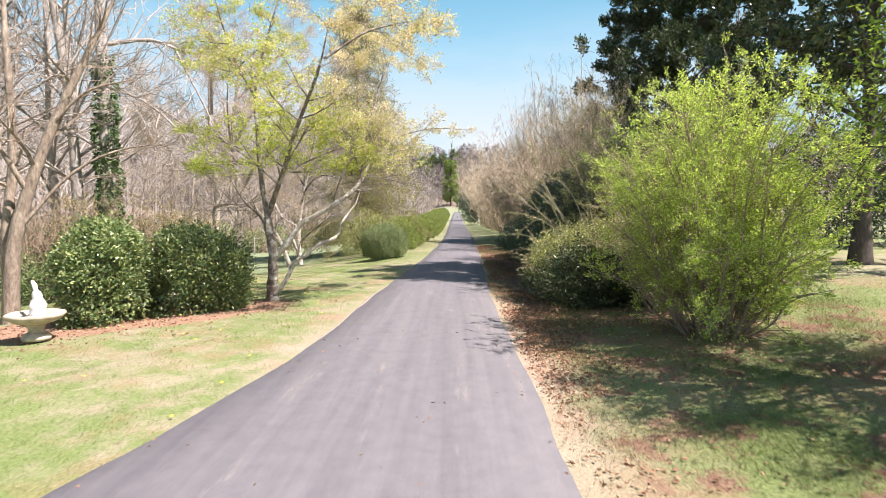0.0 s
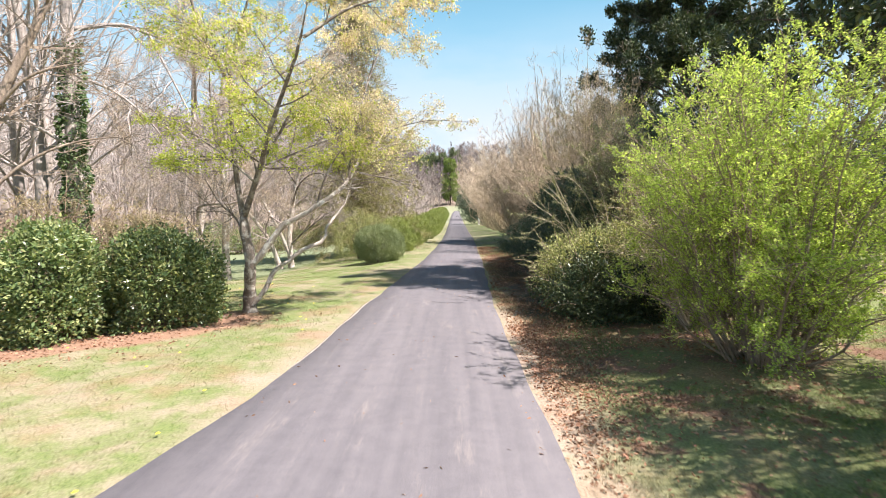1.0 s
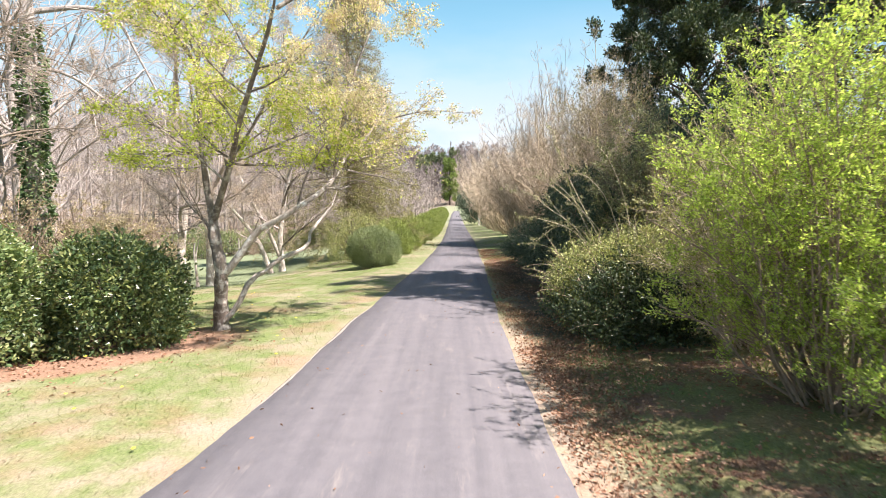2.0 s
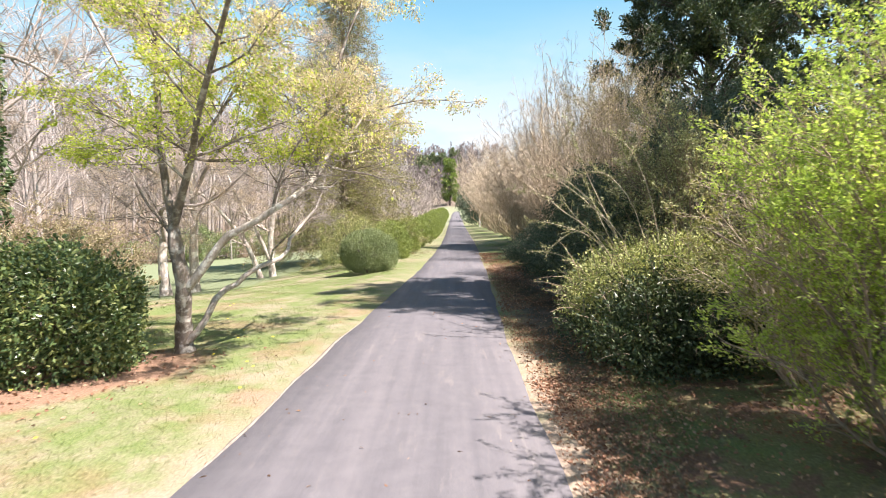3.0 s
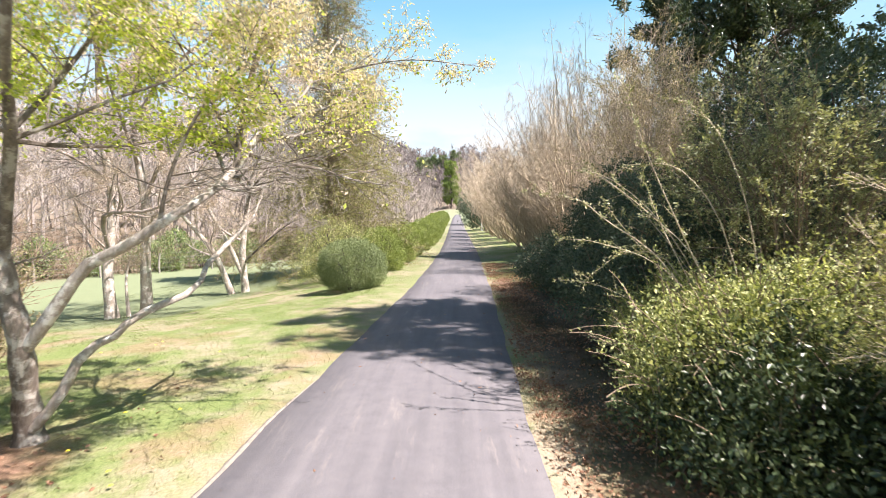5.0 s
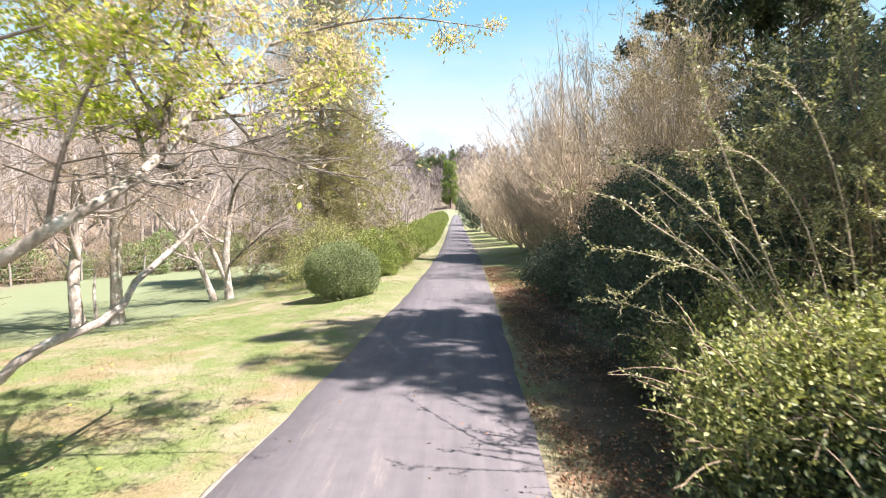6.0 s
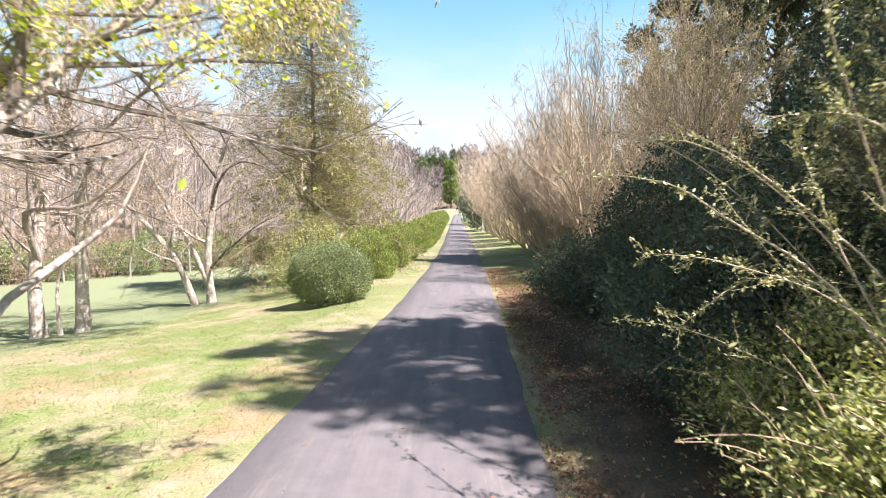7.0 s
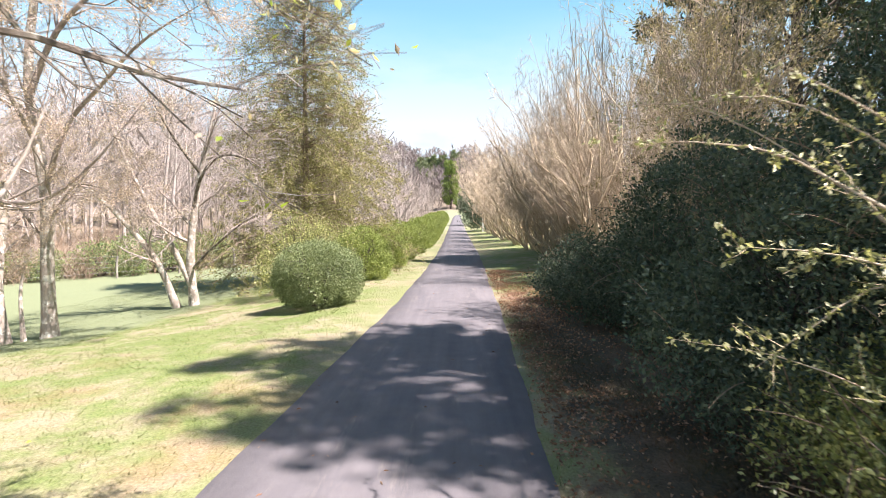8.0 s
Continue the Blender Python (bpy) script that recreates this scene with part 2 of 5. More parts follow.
def lawn_colour(nt):
    """Lawn with thin and dry patches; dry verge beside the road; leaf-strewn soil under the shrubs and in the woods.
    Shade under the evergreens is painted in.
    """
    vec = coords(nt)
    pos = nt.nodes.new("ShaderNodeSeparateXYZ")
    nt.links.new(vec, pos.inputs[0])
    X, Y = pos.outputs["X"], pos.outputs["Y"]
    fine = noise_tex(nt, vec, 38, 4, 0.7)
    mid = noise_tex(nt, vec, 2.2, 6, 0.65)
    big = noise_tex(nt, vec, 0.35, 4, 0.6)
    green = ramp(nt, fine, [(0.25, (0.073, 0.104, 0.027)), (0.5, (0.140, 0.182, 0.054)), (0.78, (0.230, 0.255, 0.104))])
    straw = ramp(nt, fine, [(0.25, (0.215, 0.165, 0.122)), (0.5, (0.325, 0.255, 0.20)), (0.78, (0.42, 0.342, 0.278))])
    soil = ramp(nt, fine, [(0.25, (0.085, 0.046, 0.030)), (0.55, (0.175, 0.10, 0.064)), (0.8, (0.30, 0.19, 0.13))])
    clay = ramp(nt, fine, [(0.25, (0.15, 0.082, 0.05)), (0.55, (0.275, 0.165, 0.108)), (0.8, (0.41, 0.28, 0.20))])
    floor = ramp(nt, noise_tex(nt, vec, 6, 6, 0.7), [(0.3, (0.11, 0.085, 0.06)), (0.7, (0.27, 0.22, 0.165))])
    dry = band(nt, arith(nt, "ADD", arith(nt, "MULTIPLY", mid, 0.6), arith(nt, "MULTIPLY", big, 0.55)), 0.50, 0.72)
    mint = ramp(nt, fine, [(0.25, (0.13, 0.158, 0.078)), (0.8, (0.215, 0.248, 0.142))])
    low = arith(nt, "MULTIPLY", band(nt, arith(nt, "ADD", X, arith(nt, "MULTIPLY", Y, -0.12)), -9.0, -9.9), band(nt, Y, 17, 22))
    col = blend(nt, arith(nt, "MULTIPLY", dry, 0.66), green, straw)
    col = blend(nt, low, col, mint)
    wob = arith(nt, "MULTIPLY", arith(nt, "SUBTRACT", mid, 0.5), 1.6)
    ex, ey = arith(nt, "ADD", X, wob), arith(nt, "ADD", Y, wob)
    wide = band(nt, Y, 16, 8)
    verge = arith(nt, "MULTIPLY", band(nt, arith(nt, "ADD", ex, arith(nt, "MULTIPLY", wide, 0.45)), -2.0, -1.2), band(nt, ex, 2.5, 1.6))
    col = blend(nt, arith(nt, "MULTIPLY", verge, arith(nt, "ADD", arith(nt, "MULTIPLY", wide, 0.45), 0.2)), col, straw)
    bed = arith(nt, "MULTIPLY", band(nt, ex, 1.2, 1.9), band(nt, ex, 6.5, 4.5))
    bed = arith(nt, "MULTIPLY", bed, band(nt, ey, 6.6, 8.2))
    bed = arith(nt, "MULTIPLY", bed, band(nt, Y, 28, 24))
    grassy = arith(nt, "MULTIPLY", band(nt, ey, 11.8, 12.8), band(nt, ey, 20.5, 19.0))
    bed = arith(nt, "MULTIPLY", bed, arith(nt, "SUBTRACT", 1.0, arith(nt, "MULTIPLY", grassy, 0.35)))
    col = blend(nt, arith(nt, "MULTIPLY", bed, band(nt, noise_tex(nt, vec, 1.3, 5, 0.65), 0.36, 0.58)), col, soil)
    # trodden pale soil right beside the asphalt
    rim = arith(nt, "MULTIPLY", band(nt, ex, 1.7, 1.3), band(nt, ex, 0.9, 1.2))
    rim = arith(nt, "MULTIPLY", rim, arith(nt, "MULTIPLY", band(nt, Y, 3, 7), band(nt, Y, 15, 11.5)))
    col_rim = ramp(nt, fine, [(0.25, (0.24, 0.165, 0.125)), (0.5, (0.36, 0.265, 0.21)), (0.78, (0.47, 0.37, 0.31))])
    # leaf-strewn bare patches and lusher grass east of the drive
    east = arith(nt, "MULTIPLY", band(nt, ex, 1.3, 2.0), band(nt, ex, 8.5, 6.5))
    lush = ramp(nt, fine, [(0.25, (0.058, 0.078, 0.022)), (0.55, (0.135, 0.168, 0.052)), (0.8, (0.25, 0.272, 0.11))])
    col = blend(nt, arith(nt, "MULTIPLY", arith(nt, "MULTIPLY", east, 0.6), band(nt, Y, 14, 12)), col, lush)
    bare = band(nt, noise_tex(nt, vec, 1.5, 6, 0.7), 0.52, 0.60)
    col = blend(nt, arith(nt, "MULTIPLY", arith(nt, "MULTIPLY", bare, east), band(nt, Y, 14, 11)), col, soil)
    col = blend(nt, arith(nt, "MULTIPLY", rim, 0.6), col, col_rim)
    # soil darkened to paint the deep shade under the row of evergreens
    shaded_soil = ramp(nt, fine, [(0.3, (0.035, 0.028, 0.018)), (0.7, (0.10, 0.078, 0.052))])
    deep_shade = arith(nt, "MULTIPLY", arith(nt, "MULTIPLY", band(nt, ex, 1.4, 2.0), band(nt, ex, 8, 6)), arith(nt, "MULTIPLY", band(nt, ey, 10.8, 12.2), band(nt, ey, 24, 22)))
    col = blend(nt, arith(nt, "MULTIPLY", deep_shade, 0.85), col, shaded_soil)
    # mulch under the shrubs by the birdbath
    dx = arith(nt, "MULTIPLY", arith(nt, "ADD", X, 5.35), 0.42)
    dy = arith(nt, "MULTIPLY", arith(nt, "SUBTRACT", arith(nt, "ADD", Y, arith(nt, "MULTIPLY", X, -0.55)), 13.4), 0.7)
    r2 = arith(nt, "ADD", arith(nt, "ADD", arith(nt, "MULTIPLY", dx, dx), arith(nt, "MULTIPLY", dy, dy)), arith(nt, "MULTIPLY", wob, 0.5))
    col = blend(nt, band(nt, r2, 1.25, 0.75), col, clay)
    worn = arith(nt, "MULTIPLY", band(nt, noise_tex(nt, vec, 0.8, 5, 0.6), 0.49, 0.64), 0.48)
    worn = arith(nt, "MULTIPLY", worn, band(nt, Y, 22, 15))
    col = blend(nt, worn, col, clay)
    # woodland floor west of the lawn, past the fence and on the hills
    w = arith(nt, "MAXIMUM", band(nt, ex, -18, -21), band(nt, arith(nt, "ADD", ey, arith(nt, "MULTIPLY", X, -0.75)), 50, 53))
    w = arith(nt, "MULTIPLY", w, band(nt, ex, -4, -7))
    w = arith(nt, "MAXIMUM", w, band(nt, ey, 222, 236))
    w = arith(nt, "MAXIMUM", w, band(nt, ex, 40, 60))
    col = blend(nt, w, col, floor)
    return col, fine


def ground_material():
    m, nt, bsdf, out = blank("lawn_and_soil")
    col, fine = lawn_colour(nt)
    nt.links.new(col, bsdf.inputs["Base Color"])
    bsdf.inputs["Roughness"].default_value = 0.95
    bump(nt, bsdf, fine, 0.6, 0.02)
    return m


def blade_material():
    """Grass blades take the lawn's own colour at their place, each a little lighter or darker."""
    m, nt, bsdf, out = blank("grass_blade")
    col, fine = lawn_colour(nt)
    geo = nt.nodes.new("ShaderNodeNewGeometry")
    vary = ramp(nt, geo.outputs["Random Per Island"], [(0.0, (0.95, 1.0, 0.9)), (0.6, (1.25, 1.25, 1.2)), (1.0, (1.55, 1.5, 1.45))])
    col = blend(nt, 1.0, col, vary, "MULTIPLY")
    nt.links.new(col, bsdf.inputs["Base Color"])
    bsdf.inputs["Roughness"].default_value = 0.7
    tr = nt.nodes.new("ShaderNodeBsdfTranslucent")
    nt.links.new(col, tr.inputs[0])
    mix = nt.nodes.new("ShaderNodeMixShader")
    mix.inputs[0].default_value = 0.5
    nt.links.new(bsdf.outputs[0], mix.inputs[1])
    nt.links.new(tr.outputs[0], mix.inputs[2])
    nt.links.new(mix.outputs[0], out.inputs[0])
    return m


def plain_material(name, a, b, scale=8.0, rough=0.8, relief=0.01, metal=0.0):
    m, nt, bsdf, out = blank(name)
    n = noise_tex(nt, coords(nt), scale, 6, 0.65)
    nt.links.new(ramp(nt, n, [(0.3, a), (0.7, b)]), bsdf.inputs["Base Color"])
    bsdf.inputs["Roughness"].default_value, bsdf.inputs["Metallic"].default_value = rough, metal
    bump(nt, bsdf, n, 0.5, relief)
    return m


M["road"] = road_material()
M["dandelion"] = plain_material("dandelion_petals", (0.75, 0.55, 0.02), (0.85, 0.68, 0.05), 60, 0.6, 0.002)
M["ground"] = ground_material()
M["grass"] = blade_material()
M["concrete"] = plain_material("old_concrete", (0.16, 0.135, 0.115), (0.29, 0.25, 0.215), 18, 0.9, 0.01)
M["stone"] = plain_material("weathered_cast_stone", (0.28, 0.23, 0.17), (0.56, 0.47, 0.37), 9, 0.85, 0.01)
M["white"] = plain_material("white_cast_stone", (0.66, 0.63, 0.60), (0.82, 0.80, 0.77), 12, 0.7, 0.01)
M["basin_dark"] = plain_material("dark_glossy_basin", (0.05, 0.045, 0.04), (0.10, 0.09, 0.08), 10, 0.25, 0.004)
M["post"] = plain_material("weathered_post", (0.20, 0.18, 0.16), (0.38, 0.35, 0.31), 14, 0.9, 0.01)
M["wire"] = plain_material("galvanised_wire", (0.30, 0.30, 0.30), (0.45, 0.45, 0.44), 30, 0.5, 0.001, 0.8)


# ---- mesh helpers ----
def mesh_of(name, chunks, material, smooth=False):
    """One mesh from chunks of vertex and face arrays (faces of one chunk have one size)."""
    vs, loops, sizes, base = [], [], [], 0
    for v, f in chunks:
        v, f = np.asarray(v, dtype=np.float32), np.asarray(f, dtype=np.int32)
        if len(v) == 0 or len(f) == 0:
            continue
        vs.append(v)
        loops.append((f + base).ravel())
        sizes.append(np.full(len(f), f.shape[1], dtype=np.int32))
        base += len(v)
    v, lo, sz = np.concatenate(vs), np.concatenate(loops), np.concatenate(sizes)
    me = bpy.data.meshes.new(name)
    me.vertices.add(len(v))
    me.vertices.foreach_set("co", v.ravel())
    me.loops.add(len(lo))
    me.loops.foreach_set("vertex_index", lo)
    me.polygons.add(len(sz))
    me.polygons.foreach_set("loop_start", np.concatenate(([0], np.cumsum(sz)[:-1])).astype(np.int32))
    me.polygons.foreach_set("use_smooth", np.full(len(sz), smooth))
    me.update(calc_edges=True)
    me.materials.append(material)
    return me


def thing(name, x, y, z, label, category, group="", kind=""):
    ob = tagged(new(name), label, category, group, kind)
    ob.empty_display_size = 0.2
    ob.matrix_world = pose(x, y, z)
    return ob


def part(name, chunks, material, parent, label="", smooth=False):
    ob = new(name, mesh_of(name, chunks, material, smooth))
    ob.parent = parent
    return tagged(ob, label)


def stuff_part(name, chunks, material, parent, label=""):
    return tagged(part(name, chunks, material, parent, label), kind="stuff")


def singly(name, P, R, sides, material, parent):
    """Each line a part of its own."""
    for j in range(len(P)):
        part(name, [tubes(P[j:j + 1], R[j:j + 1], sides)], material, parent, "", True)


def unit(a):
    return a / np.maximum(np.linalg.norm(a, axis=-1, keepdims=True), 1e-9)


def tubes(P, R, sides, close=True):
    """Tubes round N polylines: P (N, k, 3), R (N, k)."""
    n, k, _ = P.shape
    T = unit(np.gradient(P, axis=1))
    ref = np.where(np.abs(T[:, :1, 2:]) > 0.9, np.array([1.0, 0, 0]), np.array([0, 0, 1.0]))
    U = unit(np.cross(np.broadcast_to(ref, T.shape), T))
    W = np.cross(T, U)
    a = np.arange(sides) * 2 * np.pi / sides
    ring = P[:, :, None] + R[:, :, None, None] * (np.cos(a)[:, None] * U[:, :, None] + np.sin(a)[:, None] * W[:, :, None])
    i = np.arange(n * k).reshape(n, k)[:, :-1, None] * sides
    s = np.arange(sides)
    s2 = (s + 1) % sides
    F = np.stack([i + s, i + s2, i + sides + s2, i + sides + s], -1).reshape(-1, 4)
    return ring.reshape(-1, 3), F


def smooth_line(points, n):
    """A smooth line through a few points, n samples."""
    p = np.array(points, float)
    t = np.linspace(0, len(p) - 1, n)
    i = np.clip(t.astype(int), 0, len(p) - 2)
    f = (t - i)[:, None]
    g = np.gradient(p, axis=0)
    return (2 * f**3 - 3 * f**2 + 1) * p[i] + (f**3 - 2 * f**2 + f) * g[i] + (-2 * f**3 + 3 * f**2) * p[i + 1] + (f**3 - f**2) * g[i + 1]


def grow(rng, P, R, levels):
    """Branches from parent lines P (N, k, 3), R (N, k). Each level: n, t0, angle, length, k, wander, up, radius, sides.
    Returns the chunks of tubes and the lines of the last level."""
    chunks = []
    for lv in levels:
        N, k, _ = P.shape
        n = lv["n"]
        t = rng.uniform(lv.get("t0", 0.25), 1.0, (N, n))
        f = t * (k - 1)
        i = np.clip(f.astype(int), 0, k - 2)
        w = (f - i)[..., None]
        rows = np.arange(N)[:, None]
        start = P[rows, i] * (1 - w) + P[rows, i + 1] * w
        rad = (R[rows, i] * (1 - w[..., 0]) + R[rows, i + 1] * w[..., 0]) * lv.get("radius", 0.6)
        T = unit(P[rows, i + 1] - P[rows, i])
        side = unit(np.cross(T, rng.normal(size=T.shape)))
        ang = np.radians(rng.normal(lv["angle"], lv.get("spread", 12), (N, n)))[..., None]
        D = unit((T * np.cos(ang) + side * np.sin(ang)) * np.array([1, 1, lv.get("flat", 1.0)]))
        full = np.linalg.norm(np.diff(P, axis=1), axis=2).sum(1)[:, None]
        if "metres" in lv:
            L = np.full((N, n), lv["metres"])
        else:
            L = full * lv["length"]
        L = L * rng.uniform(0.6, 1.25, (N, n)) * (1.25 - 0.6 * t * lv.get("taper", 1.0))
        kk = lv.get("k", 4)
        q = [start.reshape(-1, 3)]
        d = D.reshape(-1, 3)
        step = (L / (kk - 1)).reshape(-1, 1)
        for _ in range(kk - 1):
            d = unit(d + rng.normal(0, lv.get("wander", 0.15), d.shape) + np.array([0, 0, lv.get("up", 0.05)]))
            q.append(q[-1] + d * step)
        P = np.stack(q, 1)
        R = np.maximum(rad.reshape(-1, 1) * np.linspace(1, lv.get("tip", 0.25), kk), lv.get("thin", 0.002))
        chunks.append(tubes(P, R, lv.get("sides", 4)))
    return chunks, P


def leaves(rng, pos, direction, size, width=0.5, jitter=0.7, fold=0.25):
    """Folded two-sided leaf blades at pos, pointing along direction."""
    n = len(pos)
    d = unit(direction + rng.normal(0, jitter, (n, 3)))
    s = unit(np.cross(d, rng.normal(size=(n, 3))))
    up = np.cross(s, d)
    L = (size * rng.uniform(0.6, 1.3, n))[:, None]
    w = L * width * 0.5
    mid = pos + d * L * 0.5
    v = np.stack([pos, mid + s * w + up * w * fold, pos + d * L, mid - s * w + up * w * fold], 1).reshape(-1, 3)
    b = np.arange(n)[:, None] * 4
    f = np.concatenate([b + np.array([0, 1, 2]), b + np.array([0, 2, 3])])
    return v, f


def along(rng, P, n, spread=0.0, t0=0.2):
    """n random places along lines P, with the line's direction there."""
    N, k, _ = P.shape
    r = rng.integers(0, N, n)
    f = rng.uniform(t0, 1, n) * (k - 1)
    i = np.clip(f.astype(int), 0, k - 2)
    w = (f - i)[:, None]
    p = P[r, i] * (1 - w) + P[r, i + 1] * w
    return p + rng.normal(0, spread, (n, 3)) if spread else p, unit(P[r, i + 1] - P[r, i])


def lump(rng, n, rx, ry, rz, depth=0.25, rough=0.16, freq=1.3, skirt=0.86):
    """n places in the outer shell of an uneven mound that stands on the ground, with outward directions."""
    d = rng.normal(size=(n, 3))
    d[:, 2] = np.where(d[:, 2] < 0, d[:, 2] * 0.8, d[:, 2])
    d = unit(d)
    ph = rng.uniform(0, 6.28, 6)
    w = np.zeros(n)
    for j in range(6):
        a = rng.normal(0, freq * (1 + 0.5 * j), 3)
        w += np.sin(d @ a * 2 + ph[j]) / (1 + 0.6 * j)
    r = 1 + rough * w / 1.6 - depth * rng.random(n) ** 1.6
    flat = np.hypot(d[:, 0], d[:, 1])
    wide = np.where(d[:, 2] < 0, np.maximum(flat, skirt) / np.maximum(flat, 0.05), 1.0)
    p = np.stack([d[:, 0] * wide * rx, d[:, 1] * wide * ry, d[:, 2] * rz * 0.54], -1) * r[:, None]
    p[:, 2] += rz * 0.46
    p[:, 2] = np.where(p[:, 2] < 0.03, 0.03 + rng.random(n) * 0.25 * rz, p[:, 2])
    return p, d


# ---- ground and road ----
def sstep(a, b, v):
    t = np.clip((v - a) / (b - a), 0, 1)
    return t * t * (3 - 2 * t)


def ground_z(x, y):
    x, y = np.asarray(x, float), np.asarray(y, float)
    s = np.maximum(0, -x - 1.8)
    k = 0.02 + 0.13 * sstep(14, 25, y)
    z = -1.35 * np.tanh(s * k / 1.35)
    s = np.maximum(0, x - 1.8)
    z = z + 0.9 * np.tanh(s * 0.075 / 0.9)
    z = z + 1.1 * sstep(70, 190, y)
    dist = np.hypot(x, y)
    z = z + 7 * sstep(60, 140, dist) * sstep(-8, -45, x) + 25 * sstep(215, 350, y) + 6 * sstep(60, 200, x)
    return z


LEFT_EDGE = [(-12, -6.2), (-4, -4.4), (0, -3.3), (3.8, -2.39), (5.7, -1.93), (7.1, -1.7), (8.9, -1.58), (11.6, -1.46), (13.4, -1.37), (15.6, -1.24), (17.3, -1.12), (21.5, -0.84), (26, -0.62), (30, -0.49), (36, -0.32), (48, -0.2), (84, -0.15), (140, 0.2), (200, 1.2), (225, 3.1)]
RIGHT_EDGE = [(-12, 1.3), (0, 1.26), (4, 1.23), (8, 1.2), (14.6, 1.2), (17.5, 1.34), (20.6, 1.41), (27.5, 1.52), (36, 1.68), (52, 1.72), (84, 1.9), (140, 2.8), (200, 4.0), (225, 6.2)]


def edge_at(table, y):
    t = np.array(table)
    return np.interp(y, t[:, 0], t[:, 1])


def axis_steps(near0, near1, step, far0, far1):
    a = list(np.arange(near0, near1 + 1e-6, step))
    up, lo, s = near1, near0, step
    while up < far1:
        s *= 1.25
        up += s
        a.append(up)
    s = step
    while lo > far0:
        s *= 1.25
        lo -= s
        a.insert(0, lo)
    return np.array(a)


def grid_mesh(xs, ys, z):
    X, Y = np.meshgrid(xs, ys, indexing="ij")
    V = np.stack([X, Y, z(X, Y)], -1).reshape(-1, 3)
    i = np.arange(len(xs) * len(ys)).reshape(len(xs), len(ys))
    F = np.stack([i[:-1, :-1], i[1:, :-1], i[1:, 1:], i[:-1, 1:]], -1).reshape(-1, 4)
    return V, F


rng = np.random.default_rng(4)
gx, gy = axis_steps(-12, 10, 0.25, -900, 900), axis_steps(-4, 32, 0.25, -300, 1500)


def rough_ground(X, Y):
    h = ground_z(X, Y)
    off = np.minimum(np.clip(edge_at(LEFT_EDGE, Y) - X, 0, 1) + np.clip(X - edge_at(RIGHT_EDGE, Y), 0, 1), 1)
    return h + off * 0.025 * (np.sin(X * 2.3 + Y * 0.7) * np.sin(Y * 1.9 - X * 0.6) + 0.5 * np.sin(X * 5.1) * np.sin(Y * 4.3))


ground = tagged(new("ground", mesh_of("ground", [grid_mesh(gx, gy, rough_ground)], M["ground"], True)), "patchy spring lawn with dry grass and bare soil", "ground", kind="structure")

ys = np.concatenate([np.arange(-12, 40, 0.12), np.arange(40, 226, 1.0)])
rag = np.convolve(rng.normal(0, 0.007, len(ys) + 4), np.ones(5) / 3, "valid")


def eased(table):
    return np.mean([edge_at(table, ys + d) for d in np.linspace(-2.2, 2.2, 9)], 0)


wl_ = eased(LEFT_EDGE) + 0.012 * np.sin(ys * 0.9) + 0.012 * np.sin(ys * 2.7 + 1) + rag
wr_ = eased(RIGHT_EDGE) + 0.015 * np.sin(ys * 0.8 + 2) + 0.015 * np.sin(ys * 2.3) + rag[::-1]
rows_ = []
for f_, dz in ((0.0, -0.03), (0.012, 0.018), (0.25, 0.03), (0.5, 0.038), (0.75, 0.03), (0.988, 0.018), (1.0, -0.03)):
    rx_ = wl_ + (wr_ - wl_) * f_
    rows_.append(np.stack([rx_, ys, ground_z(rx_ * 0, ys) + dz], -1))
RV = np.stack(rows_, 0)
ri = np.arange(RV.shape[0] * RV.shape[1]).reshape(RV.shape[:2])
RF = np.stack([ri[:-1, :-1], ri[1:, :-1], ri[1:, 1:], ri[:-1, 1:]], -1).reshape(-1, 4)
road = tagged(new("road", mesh_of("road", [(RV.reshape(-1, 3), RF)], M["road"], True)), "narrow worn grey asphalt driveway with dusty streaks", "driveway", kind="structure")


def gz(x, y):
    return float(ground_z(x, y))


def edge_strip():
    """A broken pale strip of old concrete along the west edge of the asphalt."""
    rng = np.random.default_rng(7)
    y = np.arange(8.4, 14.2, 0.1)
    x = np.interp(y, ys, wl_)
    w = (0.032 + 0.014 * np.sin(y * 1.7) + rng.normal(0, 0.006, len(y))) * sstep(8.4, 9.4, y) * sstep(14.2, 13.0, y) + 0.003
    V = np.stack([np.stack([x + 0.02 - w * f, y, dz + 0 * y], -1) for f, dz in ((0.0, -0.02), (0.05, 0.024), (1.0, 0.014), (1.15, -0.03))])
    i = np.arange(V.shape[0] * V.shape[1]).reshape(V.shape[:2])
    F = np.stack([i[1:, :-1], i[:-1, :-1], i[:-1, 1:], i[1:, 1:]], -1).reshape(-1, 4)
    tagged(new("concrete_edge", mesh_of("concrete_edge", [(V.reshape(-1, 3), F)], M["concrete"], True)), "broken pale concrete edging beside the asphalt", "edging", kind="structure")


edge_strip()

# ---- trees and shrubs ----
def lines_of(defs, base, k=12):
    """Main limbs from a few points each: (points, base radius, tip radius), in world places."""
    P = np.stack([smooth_line(np.array(p, float) - np.array(base), k) for p, a, b in defs])
    ease = np.interp(np.arange(k), [0, k - 4, k - 1], [1, 1, 0.22])
    R = np.stack([np.linspace(a, b, k) * ease for p, a, b in defs])
    return P, R


def flare(P, R, amount=0.5, reach=0.35):
    """Widens trunks towards the root."""
    return R * (1 + amount * np.exp(-np.maximum(P[..., 2] - P[:, :1, 2], 0) / reach))


